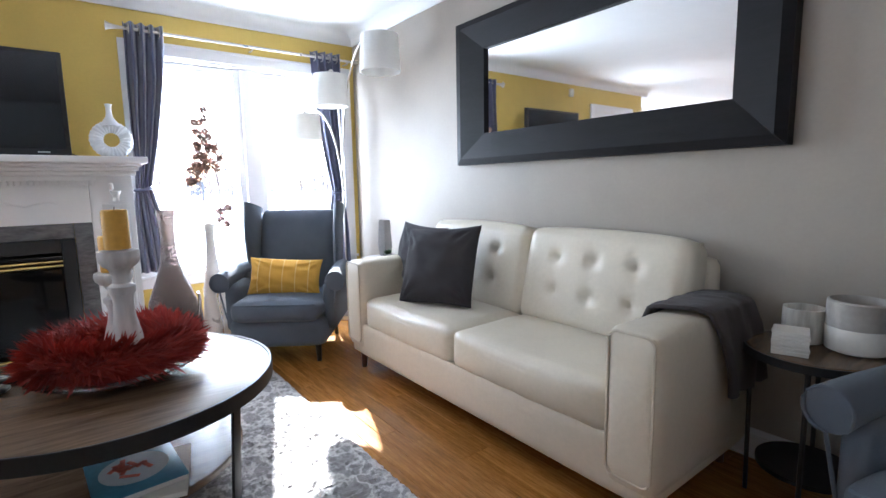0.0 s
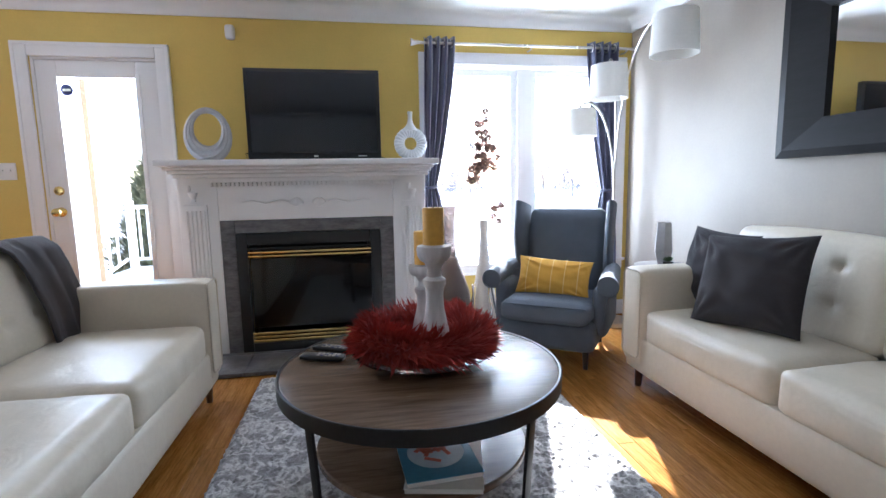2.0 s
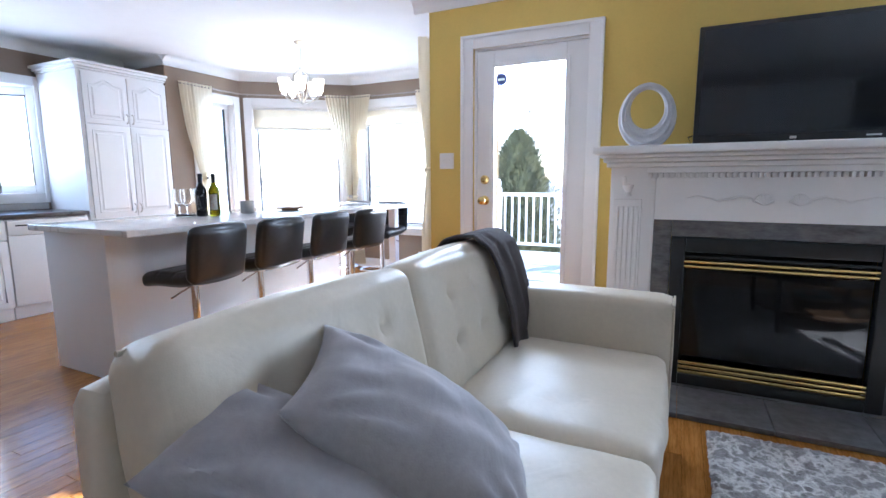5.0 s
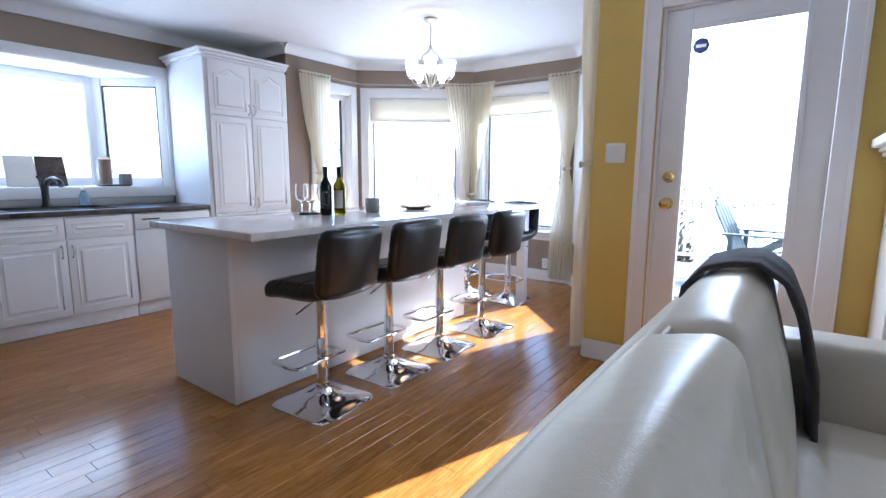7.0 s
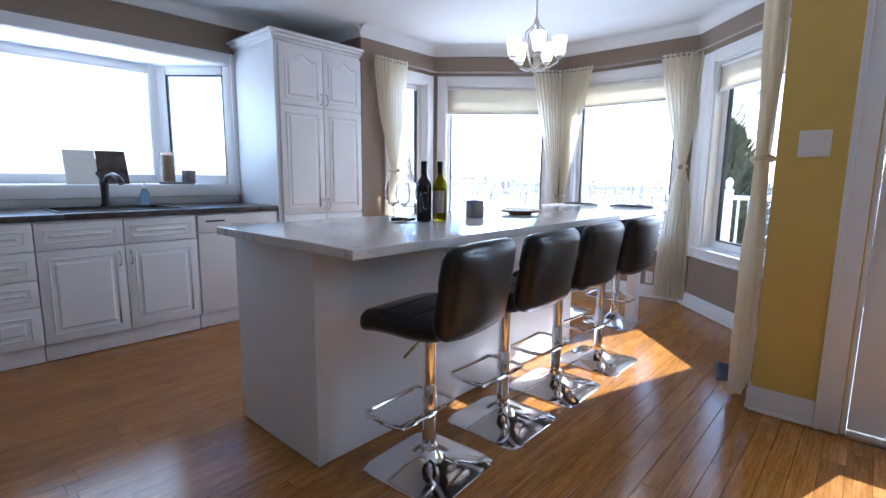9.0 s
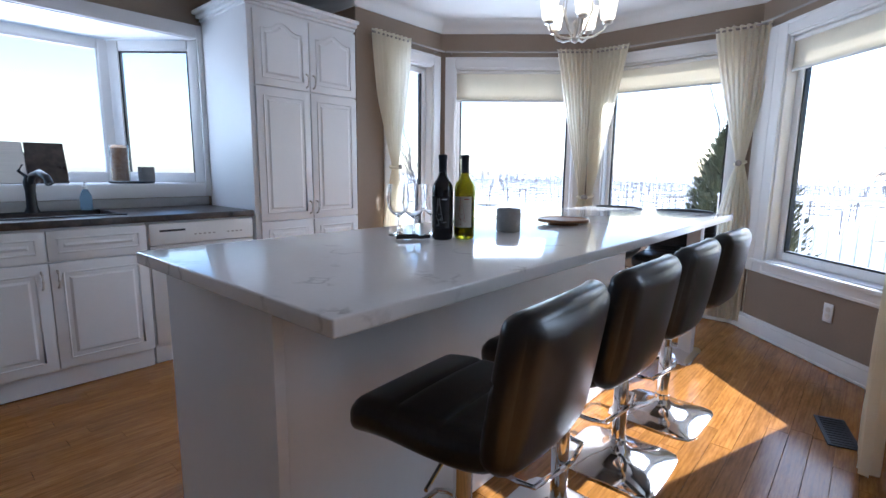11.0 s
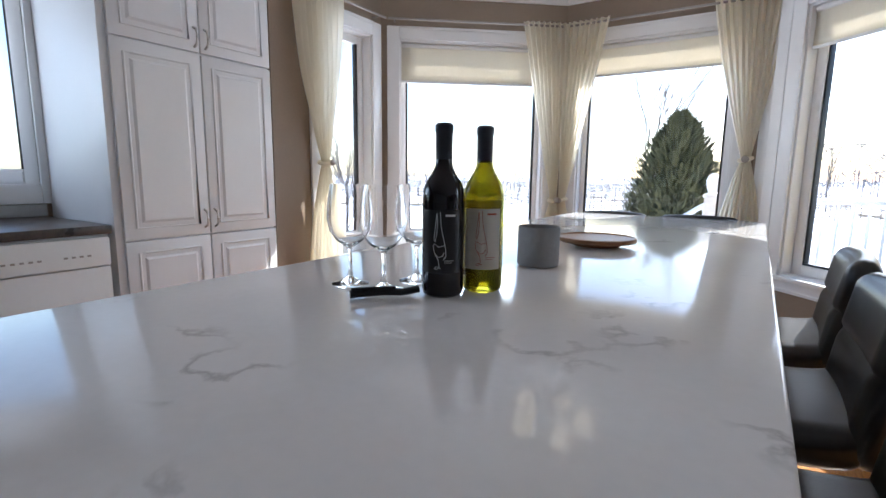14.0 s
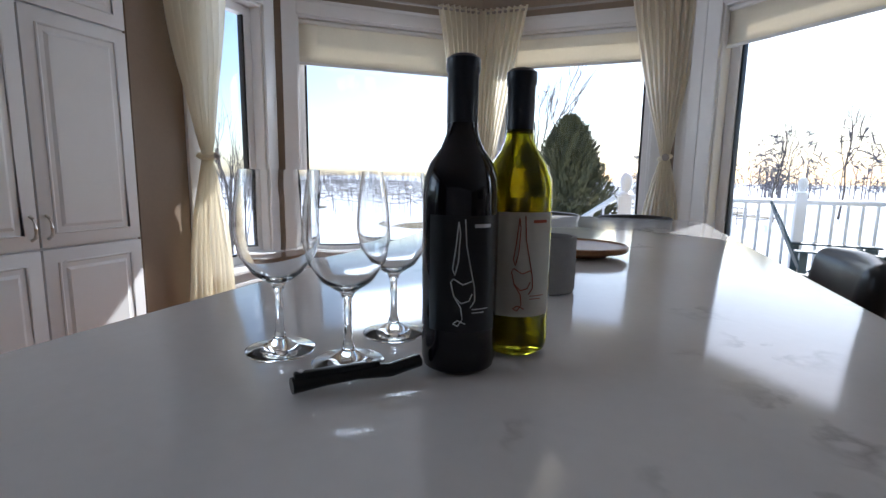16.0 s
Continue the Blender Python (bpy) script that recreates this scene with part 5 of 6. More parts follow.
W0, W1 = (-2.68, Y0), (XR, Y0)
curtain("window_curtain", "slate blue satin grommet curtain tied back", CURTAIN, W0, W1, 3.19 / 4.83, 2.27, 0.55, 0.24, 0.09, 0.2, 1.15, 4, -0.09, 0.07, 4, group="living room curtains", toff=-0.02)
curtain("window_curtain", "slate blue satin grommet curtain tied back", CURTAIN, W0, W1, 4.52 / 4.83, 2.27, 0.06, 0.26, 0.1, 0.22, 1.1, 4, 0.06, 0.07, 4, group="living room curtains", toff=-0.02)
rd = thing("curtain_rod", pose(0, 0, 0), "brushed nickel curtain rod with flared finials", "curtain rod")
Mesh().tube([(0.36, 4.03, 2.228), (2.1, 4.03, 2.228)], 0.011, 12).made("rod", NICKEL, rd)
for x, s in ((0.36, -1), (2.1, 1)):
    Mesh().lathe([(0.012, 0), (0.014, 0.02), (0.02, 0.05), (0.03, 0.07), (0.006, 0.072)], n=20, m=Matrix.Translation((x, 4.03, 2.228)) @ Matrix.Rotation(radians(90 * s), 4, "Y")).made("finial", NICKEL, rd)
for x in (0.42, 1.24, 2.05):
    Mesh().tube([(x, 4.128, 2.21), (x, 4.06, 2.205), (x, 4.03, 2.215)], 0.006, 8).made("bracket", NICKEL, rd)

# arc lamp
al = thing("arc_floor_lamp", pose(0, 0, 0), "three-shade arc floor lamp with white drum shades", "floor lamp")
BX, BY = 1.87, 3.86
Mesh().lathe([(0.02, 0.002), (0.15, 0.002), (0.155, 0.012), (0.15, 0.04), (0.02, 0.045)], BX, BY, 0, 40).made("base", NICKEL, al)
for (ex, ey, ez), zk, sr, sh in (((1.83, 3.1, 2.22), 1.15, 0.145, 0.25), ((1.71, 3.68, 2.04), 1.0, 0.14, 0.24), ((1.51, 3.72, 1.73), 0.9, 0.12, 0.2)):
    P0, P1, P2, P3 = Vector((BX, BY, zk)), Vector((BX + 0.02, BY, ez * 0.86)), Vector((BX * 0.6 + ex * 0.4, BY * 0.6 + ey * 0.4, ez + 0.12)), Vector((ex, ey, ez))
    pts = [(BX, BY, 0.04)] + [tuple(P0 * (1 - s) ** 3 + 3 * P1 * s * (1 - s) ** 2 + 3 * P2 * s * s * (1 - s) + P3 * s ** 3) for s in [k / 16 for k in range(17)]]
    Mesh().tube(pts, 0.008, 8).made("arm", NICKEL, al)
    w = Mesh().lathe([(sr - 0.005, -sh - 0.03), (sr, -sh - 0.03), (sr * 0.91, -0.03), (sr * 0.91 - 0.005, -0.03), (sr - 0.005, -sh - 0.029)], ex, ey, ez, 40, cap=False)
    w.made("shade", SHADE2, al)
    Mesh().tube([(ex, ey, ez), (ex, ey, ez - 0.08)], 0.012, 8).tube([(ex - sr * 0.9, ey, ez - 0.035), (ex + sr * 0.9, ey, ez - 0.035)], 0.003, 6).made("socket", NICKEL, al)
    Mesh().lathe([(0.012, -0.16), (0.028, -0.145), (0.03, -0.12), (0.014, -0.085), (0.008, -0.08)], ex, ey, ez, 16).made("bulb", PLASTICW, al)

# floor vases and dried flowers
v = thing("floor_vase", pose(0.5, 3.74, 0.0), "large smoky mottled glass floor vase", "vase", "floor vases")
Mesh().lathe([(0.06, 0.0), (0.11, 0.01), (0.15, 0.1), (0.165, 0.22), (0.15, 0.38), (0.1, 0.52), (0.06, 0.64), (0.045, 0.78), (0.046, 0.9), (0.06, 1.0), (0.055, 1.005), (0.042, 0.9), (0.04, 0.78), (0.055, 0.64), (0.095, 0.52), (0.145, 0.38), (0.16, 0.22), (0.145, 0.1), (0.1, 0.02)], n=40).made("body", SMOKE, v)
v = thing("floor_vase", pose(0.76, 3.72, 0.0), "tall pale floor vase holding dried flowers", "vase", "floor vases")
Mesh().lathe([(0.05, 0), (0.085, 0.02), (0.1, 0.15), (0.08, 0.38), (0.04, 0.6), (0.028, 0.8), (0.036, 0.9), (0.03, 0.9), (0.022, 0.8), (0.03, 0.6)], n=32).made("body", mat("frosted_pale_glass", (0.7, 0.66, 0.62), 0.3, var=0.1, trans=0.4), v)
fl = thing("dried_flowers", pose(0.76, 3.72, 0.75), "dried brown pampas and blossom stems in a vase", "dried flowers")
r = random.Random(21)
for sx, h in ((0.0, 0.95), (0.05, 0.7), (-0.05, 0.62), (0.09, 0.32)):
    Mesh().tube([(0, 0, 0), (sx * 0.5, 0, h * 0.5), (sx, 0, h * 0.92)], 0.003, 6).made("stem", DRIED, fl)
    f = Mesh()
    for k in range(15 if h > 0.5 else 5):
        c = Vector((sx + r.uniform(-0.05, 0.05), r.uniform(-0.05, 0.05), h - r.random() * (0.4 if h > 0.9 else 0.2)))
        for j in range(26):
            d = Vector((r.gauss(0, 1), r.gauss(0, 1), r.gauss(0, 1))).normalized() * 0.027
            e = d.cross(Vector((r.gauss(0, 1), r.gauss(0, 1), r.gauss(0, 1)))).normalized() * 0.012
            f.bm.faces.new([f.bm.verts.new(c + q) for q in (d * 0.1, d * 0.7 + e, d * 1.1, d * 0.7 - e)])
    f.made("blossom", DRIED, fl, smooth=False)
v = thing("glass_jar", pose(0.66, 3.42, 0), "clear glass hurricane jar on the floor", "jar")
Mesh().lathe([(0.05, 0.002), (0.075, 0.01), (0.08, 0.3), (0.06, 0.42), (0.065, 0.48), (0.06, 0.48), (0.055, 0.42), (0.074, 0.3), (0.07, 0.02)], n=28).made("body", GLASS, v)
st = thing("side_table", pose(1.9, 3.22, 0), "small round table behind the sofa end", "table")
Mesh().lathe([(0.02, 0.565), (0.19, 0.565), (0.19, 0.59), (0.02, 0.592)], n=36).made("top", GREYGLAZE, st)
Mesh().lathe([(0.12, 0.001), (0.12, 0.02), (0.02, 0.03), (0.02, 0.565)], n=24).made("leg", BLACKMET, st)
v = thing("faceted_vase", pose(1.88, 3.2, 0.593), "frosted faceted glass vase on the small table", "vase")
Mesh().lathe([(0.035, 0), (0.04, 0.005), (0.062, 0.1), (0.048, 0.29), (0.043, 0.29), (0.055, 0.1), (0.03, 0.02)], n=6).made("body", CERAMIC, v, smooth=False)
v = thing("small_plant", pose(1.82, 3.06, 0.593), "small dark green potted plant", "plant")
Mesh().lathe([(0.02, 0), (0.028, 0.005), (0.034, 0.05), (0.028, 0.05)], n=16).made("pot", BLACKPL, v)
f = Mesh()
for k in range(40):
    a = r.uniform(0, 6.3)
    d = Vector((math.cos(a), math.sin(a), r.uniform(0.3, 1.6))).normalized() * 0.045
    e = Vector((-math.sin(a), math.cos(a), 0)) * 0.009
    f.bm.faces.new([f.bm.verts.new(Vector((0, 0, 0.045)) + q) for q in (d * 0.1, d * 0.6 + e, d, d * 0.6 - e)])
f.made("leaves", PLANT, v, smooth=False)

# end table
et = thing("end_table", pose(1.935, 0.49, 0), "round wood end table on thin black legs", "table")
Mesh().lathe([(0.02, 0.555), (0.195, 0.555), (0.2, 0.56), (0.2, 0.575), (0.195, 0.58), (0.02, 0.58)], n=48).made("top", TABLEWOOD, et)
Mesh().lathe([(0.201, 0.55), (0.206, 0.55), (0.206, 0.578), (0.201, 0.578)], n=48, cap=False).made("band", BLACKMET, et)
Mesh().lathe([(0.02, 0.15), (0.15, 0.15), (0.15, 0.165), (0.02, 0.165)], n=40).made("shelf", BLACKMET, et)
for a in (100, 190, 280, 10):
    c, s = math.cos(radians(a)), math.sin(radians(a))
    Mesh().tube([(0.185 * c, 0.185 * s, 0.56), (0.175 * c, 0.175 * s, 0)], 0.008, 8).made("leg", BLACKMET, et)
for k in range(6):
    b = thing("coaster", pose(1.83 + 0.002 * (k % 3), 0.535, 0.581 + k * 0.0125, 0, 0, 18 + 3 * math.sin(k * 2)), "white marble coaster in a stack", "coaster", "stack of coasters")
    Mesh().box(-0.05, 0.05, -0.05, 0.05, 0, 0.0115, 0.002).made("tile", CREAMGLAZE, b)
v = thing("planter", pose(1.99, 0.545, 0.581), "small streaked stoneware planter, empty", "planter")
Mesh().lathe([(0.05, 0), (0.06, 0.005), (0.065, 0.06), (0.064, 0.12), (0.055, 0.12), (0.055, 0.08), (0.02, 0.078)], n=32).made("pot", STREAK, v)
v = thing("candle_jar", pose(2.0, 0.4, 0.581), "two-tone white and taupe ceramic candle jar", "jar")
Mesh().lathe([(0.07, 0), (0.085, 0.006), (0.09, 0.08), (0.089, 0.0825), (0.03, 0.0825)], n=36).made("body", CREAMGLAZE, v)
Mesh().lathe([(0.089, 0.083), (0.087, 0.165), (0.08, 0.17), (0.076, 0.16), (0.076, 0.1), (0.02, 0.098)], n=36).made("rim", GREYGLAZE, v)

# wall fittings
v = thing("alarm_sensor", pose(-1.005, Y0 - 0.002, 2.23), "small white motion sensor on the yellow wall", "sensor")
Mesh().soft(-0.03, 0.03, -0.045, 0.0, 0, 0.095, 0.012, 6, 0.004).made("body", PLASTICW, v)


def plate(name, m, label, w, h, kind):
    t = thing(name, m, label, name.replace("_", " "))
    Mesh().soft(-w / 2, w / 2, -0.007, -0.001, -h / 2, h / 2, 0.004, 6, 0.0005).made("plate", PLASTICW, t)
    if kind == "switch":
        for x in (-0.024, 0.024):
            Mesh().box(x - 0.004, x + 0.004, -0.017, -0.006, -0.002, 0.014, 0.002).made("toggle", PLASTICW, t)
    else:
        for z in (-0.02, 0.02):
            Mesh().lathe([(0.016, 0), (0.016, 0.003)], n=16, m=Matrix.Translation((0, -0.0065, z)) @ Matrix.Rotation(radians(90), 4, "X")).made("socket", CREAMGLAZE, t)


plate("light_switch", pose(-2.54, Y0, 1.31), "white double toggle light switch plate", 0.117, 0.117, "switch")
mD, nD = along(PD, PE)
plate("wall_outlet", mD @ pose(0.88, 0, 0.344), "white wall outlet under the bay window", 0.07, 0.115, "outlet")
mC, nC = along(PC, PD)
plate("wall_outlet", mC @ pose(0.99, 0, 0.2), "white wall outlet under the bay window", 0.07, 0.115, "outlet")

vt = thing("floor_register", pose(-2.87, 4.59, 0.001, 0, 0, 14), "dark brown metal floor register beside the curtain", "vent")
Mesh().box(-0.06, 0.06, -0.15, 0.15, 0, 0.005, 0.002).made("frame", BLACKMET, vt)
for k in range(11):
    Mesh().box(-0.045, 0.045, -0.134 + k * 0.0255, -0.121 + k * 0.0255, 0.0052, 0.008, 0.001, 1).made("slat", BLACKMET, vt)

# ---- kitchen ----
for k, (p, q, s0, s1) in enumerate(((PA, PB, 0.1, 0.93), (PB, PC, 0.05, 1.33), (PC, PD, 0.05, 1.22), (PD, PE, 0.05, 1.3), (PE, (-2.68, Y0), 0.05, 0.95))):
    m, n = along(p, q)
    rd = thing("curtain_rod", m, "thin dark curtain rod along the bay", "curtain rod", "bay curtain rods")
    Mesh().tube([(s0, -0.08, 2.215), (s1, -0.08, 2.215)], 0.008, 10).made("rod", GREYGLAZE, rd)
    for x in (s0 + 0.05, s1 - 0.05):
        Mesh().tube([(x, -0.001, 2.215), (x, -0.08, 2.215)], 0.006, 8).made("bracket", GREYGLAZE, rd)
for p, q, a, b, zb in ((PB, PC, 0.15, 1.22, 1.82), (PC, PD, 0.14, 1.13, 1.875), (PD, PE, 0.3, 1.21, 1.87)):
    m, n = along(p, q)
    bl = thing("roller_blind", m, "cream roller blind partly lowered over the window", "blind", "bay blinds")
    Mesh().sheet(lambda u, v: (a + (b - a) * u, 0.03 + 0.003 * math.sin(v * 3), zb + (2.095 - zb) * v), 8, 6).made("cloth", BLIND, bl, thick=0.002)
    Mesh().box(a, b, 0.022, 0.034, zb - 0.018, zb, 0.004).made("bar", PLASTICW, bl)
    Mesh().tube([(a, 0.035, 2.065), (b, 0.035, 2.065)], 0.016, 10).made("tube", PLASTICW, bl)
GC = "bay curtains"
curtain("sheer_curtain", "cream sheer curtain gathered with a tieback", CREAM, PA, PB, 0.31, 2.24, 0.05, 0.4, 0.05, 0.3, 1.2, 9, 0.03, 0.04, group=GC)
curtain("sheer_curtain", "cream sheer curtain gathered with a low tieback", CREAM, PB, PC, 0.86, 2.24, 0.05, 0.32, 0.05, 0.2, 0.95, 8, 0.12, 0.035, group=GC, bow=1.15)
curtain("sheer_curtain", "cream sheer curtain gathered with a low tieback", CREAM, PC, PD, 0.14, 2.24, 0.05, 0.32, 0.05, 0.2, 0.95, 8, -0.13, 0.035, group=GC, bow=1.1)
curtain("sheer_curtain", "cream sheer curtain gathered with a tieback", CREAM, PC, PD, 0.93, 2.24, 0.05, 0.4, 0.05, 0.3, 1.25, 9, 0.05, 0.04, group=GC, bow=1.3)
curtain("sheer_curtain", "cream sheer curtain gathered beside the yellow wall", CREAM, PE, (-2.68, Y0), 0.83, 2.24, 0.04, 0.32, 0.12, 0.3, 1.25, 7, 0.0, 0.07, group=GC)


def raised_door(t, x0, x1, z0, z1, handle=None, arch=False, name="door"):
    """A raised-panel front in the xz plane, its face to -y."""
    d = Mesh().box(x0 + 0.002, x1 - 0.002, -0.02, 0, z0 + 0.002, z1 - 0.002, 0.004)
    o = d.made(name, CABWHITE, t)
    w = min(0.055, (z1 - z0) * 0.28)
    g = Mesh()
    top = z1 - w

    def up(x):
        if not arch:
            return 0
        s = (x - x0 - w) / (x1 - x0 - 2 * w)
        return -0.05 + 0.05 * math.exp(-((s - 0.5) / 0.22) ** 2)

    k = 12
    xs = [x0 + w + (x1 - x0 - 2 * w) * i / k for i in range(k + 1)]
    g.tube([(x0 + w, -0.0205, z0 + w), (x1 - w, -0.0205, z0 + w)] + [(x, -0.0205, top + up(x)) for x in xs[::-1]], 0.006, 6, closed=True)
    g.made("molding", CABWHITE, o)
    q = Mesh()
    i = 0.022
    fr = [(x0 + w + i, z0 + w + i), (x1 - w - i, z0 + w + i)] + [(min(max(x, x0 + w + i), x1 - w - i), top - i + up(x)) for x in xs[::-1]]
    a = [q.bm.verts.new((x, -0.0195, z)) for x, z in fr]
    cx, cz = sum(x for x, z in fr) / len(fr), sum(z for x, z in fr) / len(fr)
    b = [q.bm.verts.new((x + 0.012 * (1 if x < cx else -1), -0.0275, z + 0.012 * (1 if z < cz else -1))) for x, z in fr]
    for j in range(len(a)):
        q.bm.faces.new((a[j], a[(j + 1) % len(a)], b[(j + 1) % len(a)], b[j]))
    q.bm.faces.new(b)
    q.made("panel", CABWHITE, o, smooth=False)
    if handle:
        hx, hz = handle
        Mesh().tube([(hx, -0.021, hz - 0.045), (hx, -0.042, hz - 0.035), (hx, -0.05, hz), (hx, -0.042, hz + 0.035), (hx, -0.021, hz + 0.045)], 0.006, 8).made("handle", NICKEL, o, label="nickel bow handle")


# base cabinets along the sink wall; their local x runs along +y
KX = -5.95


def base_unit(y0, y1, fronts):
    t = thing("base_cabinet", Matrix.Translation((KX, y0, 0)) @ Matrix.Rotation(radians(90), 4, "Z"), "white raised-panel base cabinet under dark counter", "cabinet", "base cabinets")
    w = y1 - y0
    Mesh().box(0.001, w - 0.001, 0.001, 0.64, 0.11, 0.86, 0.002).made("body", CABWHITE, t)
    Mesh().box(0.001, w - 0.001, 0.02, 0.6, 0.004, 0.109, 0.002).made("toe_kick", CABWHITE, t)
    for x0, x1, z0, z1, hd in fronts:
        raised_door(t, x0, x1, z0, z1, hd, name="door" if z1 - z0 > 0.3 else "drawer")


base_unit(1.87, 2.775, [(0, 0.452, 0.69, 0.85, None), (0.453, 0.905, 0.69, 0.85, None), (0, 0.452, 0.12, 0.685, (0.42, 0.6)), (0.453, 0.905, 0.12, 0.685, (0.485, 0.6))])
base_unit(1.42, 1.868, [(0, 0.448, 0.69, 0.85, None), (0, 0.448, 0.52, 0.685, None), (0, 0.448, 0.36, 0.515, None), (0, 0.448, 0.12, 0.355, (0.25, 0.24))])
base_unit(0.5, 1.418, [(0, 0.459, 0.69, 0.85, None), (0.46, 0.918, 0.69, 0.85, None), (0, 0.459, 0.12, 0.685, (0.42, 0.6)), (0.46, 0.918, 0.12, 0.685, (0.5, 0.6))])
dw = thing("dishwasher", Matrix.Translation((KX, 2.778, 0)) @ Matrix.Rotation(radians(90), 4, "Z"), "white built-in dishwasher with control strip", "dishwasher")
Mesh().box(0.002, 0.63, 0.0, 0.62, 0.11, 0.858, 0.003).made("body", CABWHITE, dw)
Mesh().box(0.006, 0.626, -0.022, -0.001, 0.13, 0.72, 0.008).made("door", PLASTICW, dw)
Mesh().box(0.006, 0.626, -0.03, -0.001, 0.724, 0.85, 0.01).made("control_panel", PLASTICW, dw)
Mesh().box(0.06, 0.2, -0.032, -0.0295, 0.80, 0.812, 0.002).made("vent", BLACKPL, dw)
for k in range(9):
    Mesh().box(0.25 + k * 0.028 + (0.06 if k > 4 else 0), 0.264 + k * 0.028 + (0.06 if k > 4 else 0), -0.0325, -0.0295, 0.77, 0.778, 0.001).made("button", GREYGLAZE, dw)
Mesh().box(0.01, 0.62, 0.03, 0.5, 0.004, 0.109, 0.002).made("toe_kick", CABWHITE, dw)
ctp = thing("kitchen_counter", pose(0, 0, 0), "dark brown laminate counter with black sink", "counter")
Mesh().box(XL + 0.002, KX + 0.035, 0.5, 2.02, 0.862, 0.9, 0.006).box(XL + 0.002, KX + 0.035, 2.7, 3.415, 0.862, 0.9, 0.006).box(XL + 0.002, -6.5, 2.021, 2.699, 0.862, 0.9, 0.002).box(-6.06, KX + 0.035, 2.021, 2.699, 0.862, 0.9, 0.002).made("top", COUNTER, ctp)
c = Mesh()
for x0, x1, y0, y1, z0, z1 in ((-6.51, -6.05, 2.0, 2.72, 0.9005, 0.908), ):
    c.box(x0, x0 + 0.03, y0, y1, z0, z1, 0.003).box(x1 - 0.03, x1, y0, y1, z0, z1, 0.003).box(x0 + 0.031, x1 - 0.031, y0, y0 + 0.03, z0, z1, 0.003).box(x0 + 0.031, x1 - 0.031, y1 - 0.03, y1, z0, z1, 0.003).box(x0 + 0.02, x1 - 0.02, y0 + 0.03, y1 - 0.03, 0.7, 0.72, 0.002)
c.made("sink", BLACKPL, ctp)
Mesh().box(XL + 0.001, XL + 0.014, 0.5, 3.41, 0.901, 0.962, 0.003).made("backsplash", SPLASH, ctp)
fc = thing("faucet", pose(-6.43, 2.36, 0.908), "black gooseneck kitchen faucet beside the sink", "faucet")
Mesh().lathe([(0.035, 0), (0.035, 0.01), (0.026, 0.03), (0.024, 0.12), (0.03, 0.17), (0.018, 0.21)], n=20).made("body", BLACKPL, fc)
Mesh().tube([(0, 0, 0.15), (0.05, 0.01, 0.21), (0.12, 0.03, 0.225), (0.18, 0.05, 0.2), (0.2, 0.055, 0.165)], 0.017, 12, 0.02).made("spout", BLACKPL, fc)
Mesh().tube([(0, 0, 0.19), (-0.01, -0.04, 0.235), (0.0, -0.02, 0.27)], 0.011, 8, 0.006).made("lever", BLACKPL, fc)
sp = thing("soap_bottle", pose(-6.45, 2.62, 0.909), "clear pump bottle of blue dish soap", "bottle")
Mesh().lathe([(0.028, 0), (0.032, 0.006), (0.032, 0.08), (0.02, 0.11), (0.012, 0.125)], n=20).made("body", SOAP, sp)
Mesh().lathe([(0.012, 0.125), (0.013, 0.14), (0.005, 0.145), (0.005, 0.17)], n=12).tube([(0, 0, 0.168), (0.035, 0, 0.166)], 0.005, 8).made("pump", PLASTICW, sp)
bk = thing("cookbook", pose(-6.72, 2.4, 1.064, -18, 0, 90), "open cookbook on a stand in the window", "book")
Mesh().box(-0.2, -0.003, -0.012, 0, 0, 0.26, 0.002).made("page", PAPER, bk)
Mesh().box(0.003, 0.2, -0.012, 0, 0, 0.26, 0.002).made("page", COUNTER, bk)
Mesh().box(-0.2, 0.2, 0.001, 0.008, 0.0, 0.2, 0.001).made("stand", GREYGLAZE, bk)
tr = thing("window_tray", pose(-6.74, 2.96, 1.061), "thin dark tray on the window sill", "tray")
Mesh().lathe([(0.02, 0), (0.13, 0), (0.14, 0.012), (0.135, 0.012), (0.12, 0.006)], n=32).made("dish", BLACKMET, tr)
jc = thing("cork_jar", pose(-6.76, 2.9, 1.074), "clear jar full of wine corks", "jar")
Mesh().lathe([(0.05, 0.004), (0.052, 0.225), (0.01, 0.235)], n=24, wob=lambda a, h: 1 + 0.05 * math.sin(a * 9 + h * 150)).made("corks", CORK, jc)
Mesh().lathe([(0.056, 0), (0.058, 0.24), (0.055, 0.245), (0.054, 0.24), (0.053, 0.003)], n=24).made("glass", GLASS, jc)
sc = thing("potted_succulent", pose(-6.7, 3.04, 1.074), "small succulent in a pale grey pot", "plant")
Mesh().box(-0.042, 0.042, -0.042, 0.042, 0, 0.1, 0.006).made("pot", CONCRETE, sc)
f = Mesh()
for k in range(70):
    a, e = r.uniform(0, 6.3), r.uniform(0.1, 1.4)
    d = Vector((math.cos(a) * math.cos(e), math.sin(a) * math.cos(e), math.sin(e))) * r.uniform(0.05, 0.11)
    f.soft(d.x - 0.012, d.x + 0.012, d.y - 0.012, d.y + 0.012, 0.1 + d.z - 0.012, 0.1 + d.z + 0.008, 0.01, 1, 0)
f.made("leaves", PLANT, sc)

